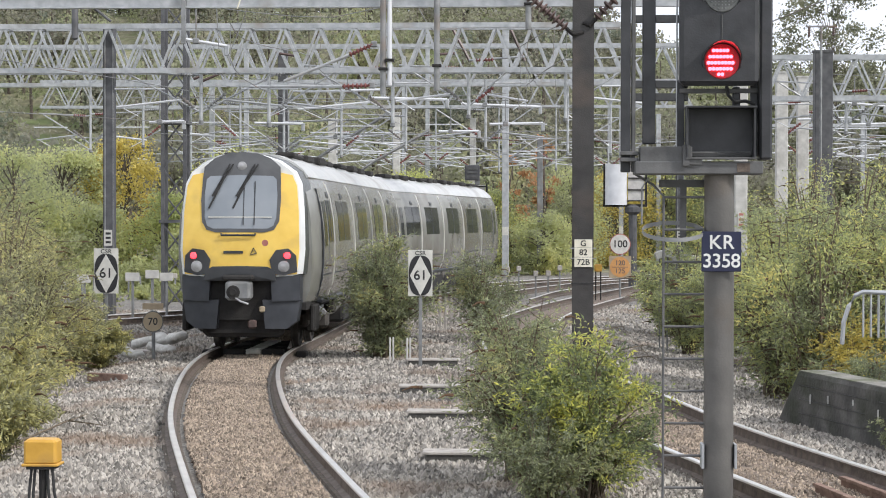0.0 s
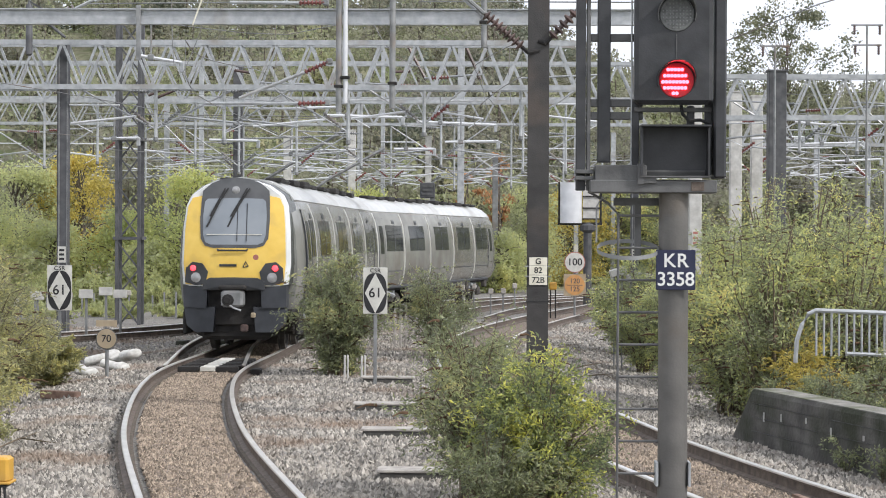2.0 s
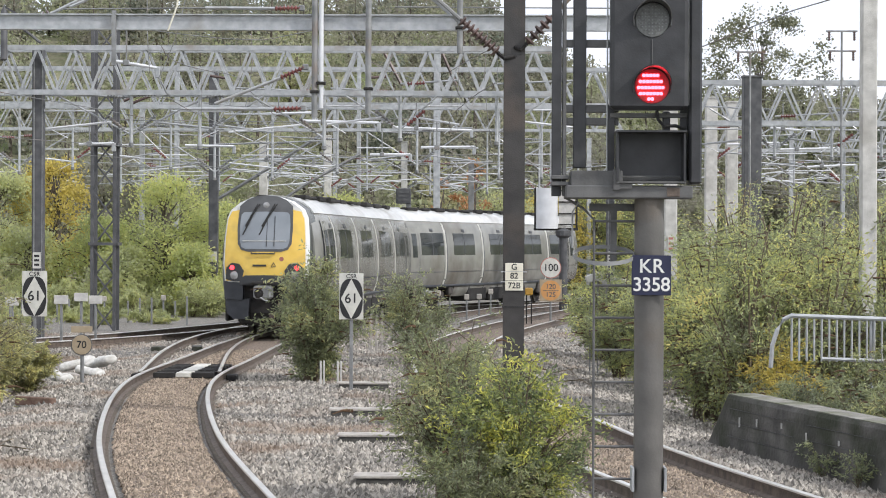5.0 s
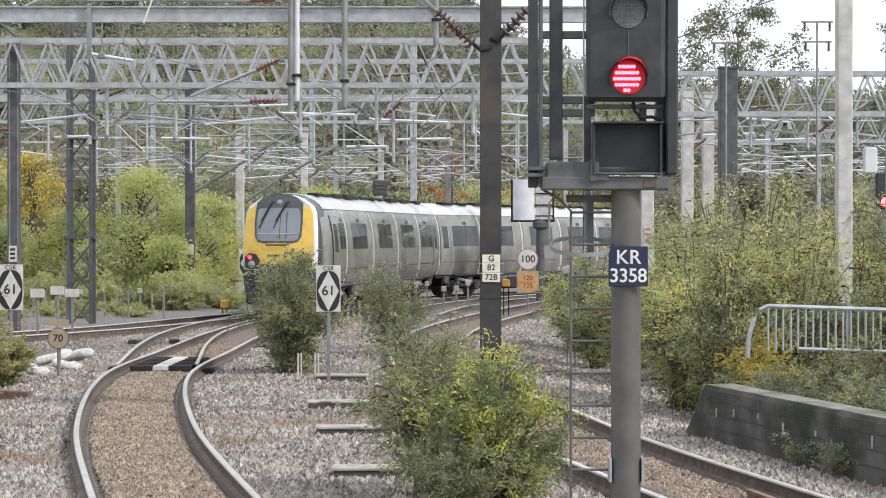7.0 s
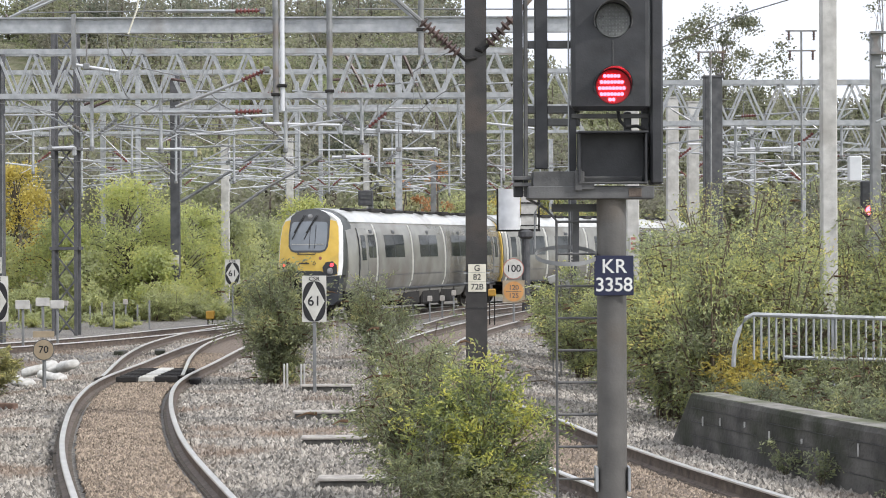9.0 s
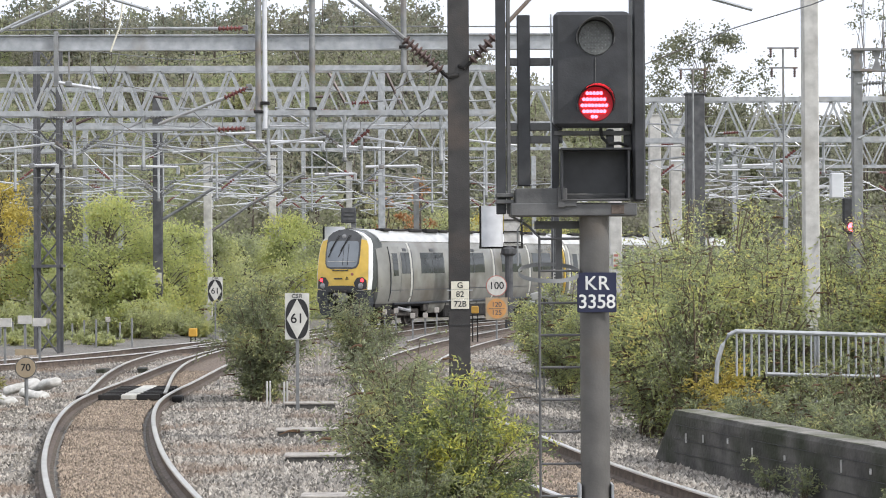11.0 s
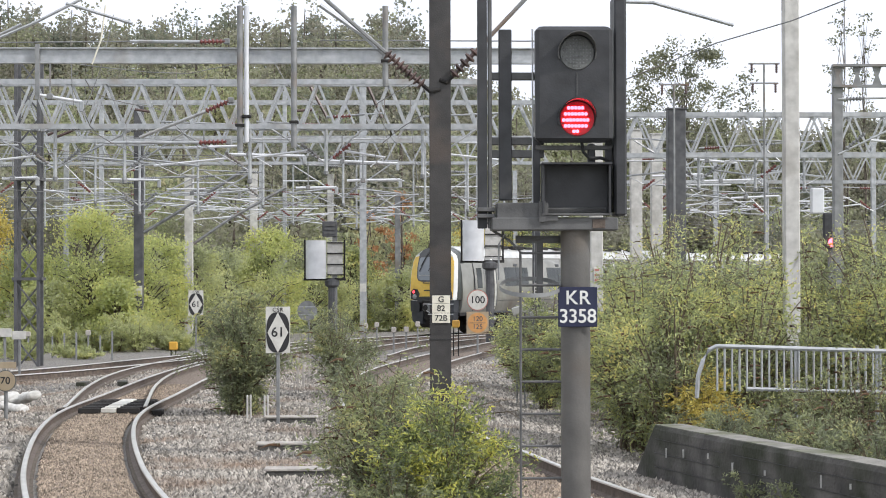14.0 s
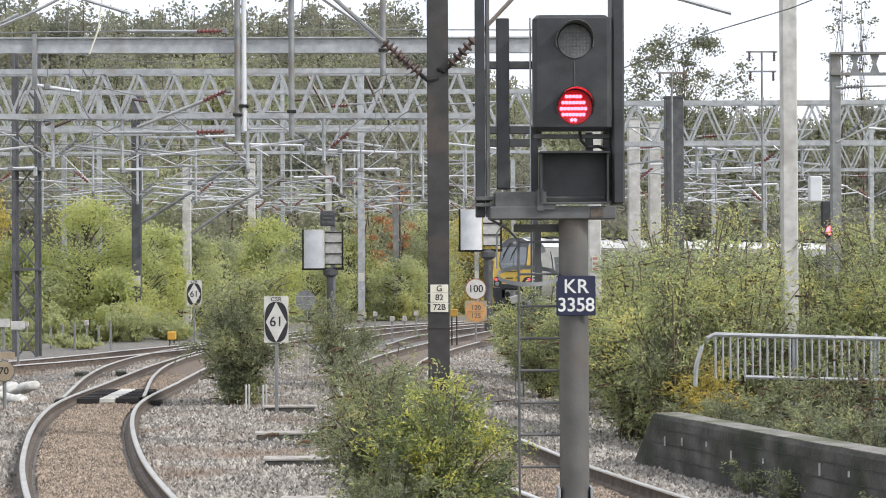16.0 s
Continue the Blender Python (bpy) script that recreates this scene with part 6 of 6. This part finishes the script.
# ---- plants ----
def leaf_mesh(name, centre, along, size, wide, material, rng):
    """Many folded leaves, each two triangles about its midrib."""
    n = len(centre)
    along = along / (np.linalg.norm(along, axis=1, keepdims=True) + 1e-9)
    rnd = rng.normal(size=(n, 3))
    side = np.cross(along, rnd)
    side /= np.linalg.norm(side, axis=1, keepdims=True) + 1e-9
    nor = np.cross(side, along)
    L = (size * rng.uniform(0.6, 1.25, n))[:, None]
    W = L * wide
    v = np.stack([centre, centre + along * L * 0.45 + side * W + nor * W * 0.4, centre + along * L - nor * L * 0.1, centre + along * L * 0.45 - side * W + nor * W * 0.4], 1)
    f = (np.array([(0, 1, 2), (0, 2, 3)])[None] + 4 * np.arange(n)[:, None, None]).reshape(-1, 3)
    me = bpy.data.meshes.new(name)
    me.from_pydata(v.reshape(-1, 3).tolist(), [], f.tolist())
    me.materials.append(material)
    return me


def shrub(loc, rx, ry, h, stems, twigs, leaves, size, wide, material, label, category="shrub", group="", seed=0, seeds=0, spread=0.30, low=0.2):
    """A many-stemmed bush: arching stems, twigs and narrow leaves, open at the edges."""
    rng = np.random.default_rng(seed)
    t = thing("shrub", loc, label, category, group)
    wood, seedheads = Shape(), Shape()
    cs, ds = [], []
    for i in range(stems):
        az, r = rng.uniform(0, 6.283), math.sqrt(rng.uniform(0.02, 1))
        tip = np.array([rx * r * math.cos(az), ry * r * math.sin(az), h * (1 - 0.5 * r ** 2.2) * rng.uniform(0.72, 1.05)])
        ctl = np.array([tip[0] * 0.35, tip[1] * 0.35, tip[2] * 0.75])
        ts = np.linspace(0, 1, 7)[:, None]
        curve = 2 * ts * (1 - ts) * ctl + ts ** 2 * tip + np.array([rng.normal(0, 0.08 * rx), rng.normal(0, 0.08 * ry), 0]) * (1 - ts)
        wood.tube(curve.tolist(), 0.010 * h, 4, 0.002 * h, False)
        for k in range(twigs):
            a = rng.uniform(low, 1.0)
            p = 2 * a * (1 - a) * ctl + a * a * tip
            out = np.array([p[0] / max(rx, 0.1), p[1] / max(ry, 0.1), 0.5]) + rng.normal(0, 0.7, 3)
            out /= np.linalg.norm(out)
            L = h * spread * rng.uniform(0.5, 1.1)
            q = p + out * L * np.array([1, 1, 0.75]) - np.array([0, 0, 0.10 * L])
            if rng.random() < 0.5:
                wood.tube([p.tolist(), q.tolist()], 0.003 * h, 3, 0.001 * h, False)
            u = rng.uniform(0.1, 1.05, leaves)[:, None]
            cs.append(p + (q - p) * u + rng.normal(0, 0.02 * h, (leaves, 3)))
            ds.append((q - p) / L + rng.normal(0, 0.75, (leaves, 3)) + np.array([0, 0, -0.15]))
            if seeds and k < 2 and rng.random() < seeds:
                e = q + np.array([out[0] * 1.3, out[1], -0.15]) * min(0.2, h * 0.09)
                seedheads.tube([q.tolist(), ((q + e) / 2 + [0, 0, 0.02]).tolist(), e.tolist()], min(0.02, 0.014 * h ** 0.5), 5, 0.004)
    part("stem_work", wood, M_TWIG, t, "thin brown branching stems")
    c, d = np.concatenate(cs), np.concatenate(ds)
    keep = c[:, 2] > 0.02
    part("leaves", leaf_mesh("leaves", c[keep], d[keep], size, wide, material, rng), material, t, "many small narrow leaves")
    if seedheads.v:
        tagged(part("seed_head_spray", seedheads, M_SEED, t, "drooping brown seed heads"), kind="stuff")
    return t


def tree(loc, h, crown, clusters, leaves, size, material, label, seed, trunk=0.25, base=0.2, narrow=1.0, gap=0.30, flat=0.7):
    """A tapered trunk, limbs to each clump, and leaves gathered in uneven clumps."""
    rng = np.random.default_rng(seed)
    t = thing("tree", loc, label, "tree")
    wood = Shape()
    wood.tube([(0, 0, -0.3), (rng.normal(0, 0.1), 0, h * 0.35), (rng.normal(0, 0.2), 0, h * 0.7), (0, 0, h * 0.95)], trunk * 0.5, 8, trunk * 0.08)
    cs, ds = [], []
    for i in range(clusters):
        k = rng.uniform(base, 1.0)
        prof = crown * math.sin(math.pi * min(0.97, 0.12 + 0.86 * (k - base) / (1 - base))) ** 0.6
        az, r = rng.uniform(0, 6.283), prof * math.sqrt(rng.uniform(0.1, 1)) * narrow
        c = np.array([r * math.cos(az), r * math.sin(az), h * k])
        a = np.array([0, 0, max(0.3, h * (k - 0.18))])
        wood.tube([a.tolist(), ((a + c) / 2 + [0, 0, 0.05 * h]).tolist(), c.tolist()], trunk * 0.14, 4, trunk * 0.03, False)
        s = crown * gap * rng.uniform(0.6, 1.2)
        cs.append(c + rng.normal(0, 1, (leaves, 3)) * np.array([s, s, s * flat]) * 0.55)
        ds.append(rng.normal(0, 1, (leaves, 3)))
    part("trunk", wood, M_BARK, t, "bark-covered trunk and limbs")
    part("crown", leaf_mesh("crown", np.concatenate(cs), np.concatenate(ds), size, 0.36, material, rng), material, t, "open crown of small leaves")
    return t


def on_ground(x, y):
    return (x, y, gz(x, y) - 0.02)


# the near bushes between the tracks
shrub(on_ground(-0.12, 19.2), 0.76, 0.75, 1.92, 48, 14, 22, 0.058, 0.16, M_LEAF_MID, "open olive-green shrub with brown seed heads in the ballast", seed=2, seeds=0.5, spread=0.22, low=0.10)
# lime leaves stand in for the sunlit upper right of the bush
shrub(on_ground(0.53, 17.8), 0.70, 0.65, 1.60, 50, 15, 26, 0.056, 0.18, M_LEAF_NEAR, "bushy shrub in the ballast, yellow-green for sunlit leaves", seed=12, seeds=0.0, spread=0.24, low=0.24)
shrub(on_ground(0.08, 17.3), 0.70, 0.5, 1.0, 30, 14, 22, 0.050, 0.17, M_LEAF_MID, "low green shrub at the foot of taller bushes", seed=14, seeds=0.1, spread=0.24, low=0.10)
shrub(on_ground(-0.29, 22.5), 0.85, 0.8, 1.5, 20, 8, 8, 0.06, 0.15, M_LEAF_MID, "thin twiggy shrub with sparse leaves in the ballast", seed=3, seeds=0.5, spread=0.26)
# bush behind the diamond sign
shrub(on_ground(-2.86, 36.4), 1.05, 0.95, 2.35, 50, 15, 26, 0.085, 0.18, M_LEAF_MID, "tall green shrub beside the diamond speed board", seed=4, seeds=0.4, spread=0.24, low=0.04)
shrub(on_ground(-1.2, 42), 0.8, 0.8, 1.95, 34, 11, 18, 0.085, 0.16, M_LEAF_MID, "low scrubby shrub between the tracks", seed=5, seeds=0.2)
shrub(on_ground(-0.35, 32), 1.15, 0.8, 1.05, 34, 10, 15, 0.070, 0.15, M_LEAF_MID, "low twiggy scrub between the tracks", seed=6, seeds=0.3)
# scrub beside the curved line
for k, (x, d, r, h) in enumerate(((-6.97, 25, 1.1, 2.0), (-6.9, 23, 1.1, 2.0), (-8.49, 32, 1.2, 2.5), (-9.38, 34, 1.5, 3.0), (-9.18, 30, 1.6, 3.0), (-9.04, 37, 0.7, 1.35), (-11.59, 42, 1.5, 3.3), (-13.5, 45, 2.0, 3.9), (-6.26, 21.5, 0.8, 1.2), (-8.0, 35.0, 0.6, 0.95), (-8.5, 34.2, 0.8, 1.4))):
    shrub(on_ground(x, d), r, r, h, 32, 13, 25, 0.080, 0.17, M_LEAF_OLIVE, "dense buddleia scrub with brown seed heads beside the line", group="scrub beside the curved line", seed=20 + k, seeds=0.6, spread=0.2, low=0.1)
# hedge beyond the concrete wall
for k, (x, d, r, h) in enumerate(((3.95, 31, 1.2, 3.02), (4.21, 29, 1.1, 3.25), (5.06, 31, 1.3, 3.70), (5.52, 30, 1.2, 3.25), (6.3, 30.5, 0.9, 1.8), (7.4, 30.5, 0.8, 2.7), (8.1, 30, 1.2, 3.4), (8.19, 29, 1.4, 3.47), (4.27, 36, 1.2, 2.91), (6.36, 37, 1.6, 4.14), (8.35, 38, 1.7, 4.14), (9.82, 38, 1.8, 4.37), (4.83, 44, 1.3, 3.25), (3.29, 41, 1.0, 2.5), (3.28, 47, 0.9, 2.2), (3.61, 38, 0.9, 2.3), (6.55, 46, 1.8, 4.48))):
    shrub(on_ground(x, d), r, r, h, 34, 13, 27, 0.085, 0.18, M_LEAF_HEDGE, "dense green and yellow hedge scrub with seed heads", group="hedge beyond the concrete wall", seed=50 + k, seeds=0.95, spread=0.18, low=0.08)
for k, (x, d, r, h) in enumerate(((4.56, 25.6, 0.7, 1.2), (5.04, 24.6, 0.75, 1.15), (5.51, 23.8, 0.8, 1.2), (5.77, 22.6, 0.8, 1.25), (4.32, 27.5, 0.7, 1.0))):
    shrub(on_ground(x, d), r, 0.7, h, 22, 11, 16, 0.075, 0.16, M_LEAF_MID, "low olive scrub with dry stalks behind the concrete wall", group="scrub behind the wall", seed=80 + k, seeds=0.7)
for k, (x, d, r, h) in enumerate(((4.65, 27.6, 0.4, 1.2), (4.56, 28.2, 0.4, 1.5))):
    shrub(on_ground(x, d), r, 0.4, h, 16, 10, 14, 0.085, 0.18, M_LEAF_GOLD, "yellow autumn scrub at the end of the railing", group="yellow scrub", seed=110 + k)
for k, (x, d, h) in enumerate(((4.74, 26.2, 1.15), (5.3, 26.1, 1.55), (5.86, 26.0, 1.6), (6.38, 25.9, 1.9), (6.82, 25.8, 2.0))):
    shrub(on_ground(x, d), 0.6, 0.35, h, 18, 10, 13, 0.07, 0.15, M_LEAF_MID, "sparse brown-headed scrub before the railing", group="scrub before the railing", seed=130 + k, seeds=0.95, spread=0.24)
# small plants on the wall foot
for k, (x, y) in enumerate(((4.35, 21.0), (4.1, 21.9), (4.9, 19.2))):
    shrub((x - 0.05, y, gz(x, y)), 0.28, 0.25, 0.45, 10, 5, 10, 0.05, 0.2, M_LEAF_MID, "small dark weed against the concrete wall", "weed", "weeds by the wall", 90 + k)

# autumn trees and tall scrub along the foot of the bank
tree(on_ground(-18.03, 84), 6.2, 2.0, 64, 160, 0.15, M_LEAF_GOLD, "golden yellow autumn tree before the wooded bank", 1)
tree(on_ground(-12.42, 79), 5.3, 2.6, 84, 170, 0.13, M_LEAF_LIME, "lime green willow before the wooded bank", 2, base=0.06)
tree(on_ground(-10.36, 82), 4.6, 2.1, 64, 170, 0.13, M_LEAF_LIME, "lime green willow scrub before the bank", 3, base=0.06)
tree(on_ground(-5.93, 92), 4.9, 2.0, 54, 170, 0.14, M_LEAF_LIME, "light green young tree before the bank", 4, base=0.08)
tree(on_ground(-1.19, 104), 6.2, 0.9, 18, 50, 0.20, M_LEAF_RUST, "rust-red autumn tree among green scrub", 5, base=0.3)
tree(on_ground(0.5, 106), 7.4, 0.8, 16, 40, 0.20, M_LEAF_RUST, "slim rust-red autumn tree among green scrub", 25, base=0.5)
for k, (x, y, h, r, m) in enumerate((
        (-20.38, 82, 6.0, 2.4, M_LEAF_VERGE), (-21.45, 78, 5.6, 2.4, M_LEAF_VERGE), (-17.78, 78, 3.2, 1.9, M_LEAF_VERGE), (-15.41, 80, 4.0, 2.0, M_LEAF_LIME),
        (-13.7, 77, 2.6, 1.5, M_LEAF_VERGE), (-10.83, 76, 2.6, 1.6, M_LEAF_LIME), (-8.97, 86, 4.2, 2.0, M_LEAF_VERGE), (-7.79, 90, 3.8, 2.0, M_LEAF_VERGE),
        (-4.16, 98, 4.6, 2.2, M_LEAF_VERGE), (-2.22, 102, 4.4, 2.0, M_LEAF_HEDGE), (2.1, 108, 5.6, 2.4, M_LEAF_VERGE), (4.82, 112, 5.6, 2.6, M_LEAF_GOLD),
        (7.59, 114, 5.8, 2.6, M_LEAF_HEDGE), (10.42, 112, 5.8, 2.6, M_LEAF_HEDGE), (0.47, 100, 3.0, 1.8, M_LEAF_VERGE))):
    tree(on_ground(x, y), h, r, 60, 160, 0.14, m, "tall autumn scrub at the foot of the bank", 40 + k, base=0.04)
# rough verge beyond the diverging line
for k in range(15):
    x, y = -18.6 + 0.74 * k, 73.0 + (k * 7 % 4) * 0.9
    shrub(on_ground(x, y), 1.0, 0.8, 0.8 + (k * 5 % 7) * 0.13, 16, 10, 20, 0.12, 0.2, M_LEAF_VERGE, "low yellow-green scrub on the verge behind the diverging line", group="verge scrub", seed=160 + k, spread=0.35, low=0.05)
for k in range(9):
    x, y = -17.5 + 0.85 * k, 66.0 + (k * 5 % 3) * 1.1
    shrub(on_ground(x, y), 0.9, 0.6, 0.45 + (k * 3 % 4) * 0.1, 12, 8, 16, 0.11, 0.2, M_LEAF_VERGE, "low yellow-green weeds on the verge behind the diverging line", "weed", "verge weeds", 190 + k, spread=0.4, low=0.05)
# open tree against the sky, and two bare-topped poplars
tree(on_ground(18.32, 120), 17.2 - gz(18.32, 120), 3.7, 74, 90, 0.20, M_LEAF_DARK, "dark open-crowned tree against the pale sky", 12, 0.16, 0.60, 1.3, 0.20, 0.62)
tree(on_ground(30.87, 130), 20.09, 1.6, 34, 14, 0.22, M_LEAF_DARK, "sparse upright poplar against the sky", 13, 0.14, 0.4, 0.8)
tree(on_ground(33.22, 134), 19.64, 1.4, 30, 14, 0.22, M_LEAF_DARK, "sparse upright poplar against the sky", 14, 0.14, 0.4, 0.8)


def build_woods():
    """The wooded bank far behind: many crowns of leaf clumps in one mesh."""
    rng = np.random.default_rng(77)
    cs, ds = [], []
    trunks = Shape()
    for i in range(1010):
        if i >= 860:
            y = rng.uniform(186, 213)
            x = rng.uniform(-0.42, 0.12) * y
        elif i < 600:
            y = rng.uniform(110, 212)
            x = rng.uniform(-0.42, 0.42) * y
        else:
            y = rng.uniform(114, 190)
            x = rng.uniform(0.06, 0.42) * y
        g = gz(x, y)
        if x < 0.10 * y:
            h = rng.uniform(5.5, 9.5) if y < 184 else rng.uniform(2.5, 6.5)
        else:
            h = rng.uniform(2.6, 4.2) if i < 600 else rng.uniform(4.0, 6.2)
        r = h * rng.uniform(0.28, 0.42)
        trunks.tube([(x, y, g - 0.3), (x + rng.normal(0, 0.2), y, g + h * 0.8)], 0.16, 5, 0.04, False)
        n = 520
        cl = 20
        ctr = rng.normal(0, 1, (cl, 3))
        ctr /= np.linalg.norm(ctr, axis=1, keepdims=True)
        ctr *= rng.uniform(0.35, 1.0, (cl, 1)) * np.array([r, r, h * 0.5])
        ctr += np.array([x, y, g + h * 0.47])
        cs.append(ctr[rng.integers(0, cl, n)] + rng.normal(0, 1, (n, 3)) * r * 0.17)
        ds.append(rng.normal(0, 1, (n, 3)))
    me = leaf_mesh("woodland", np.concatenate(cs), np.concatenate(ds), 0.36, 0.42, M_LEAF_WOOD, rng)
    tagged(new("woodland", me), "autumn woodland covering the bank behind the railway", "woodland", kind="stuff")
    solid("woodland_trunks", trunks, M_BARK, "trunks of the autumn woodland on the bank", "woodland", kind="stuff")


build_woods()

motions()
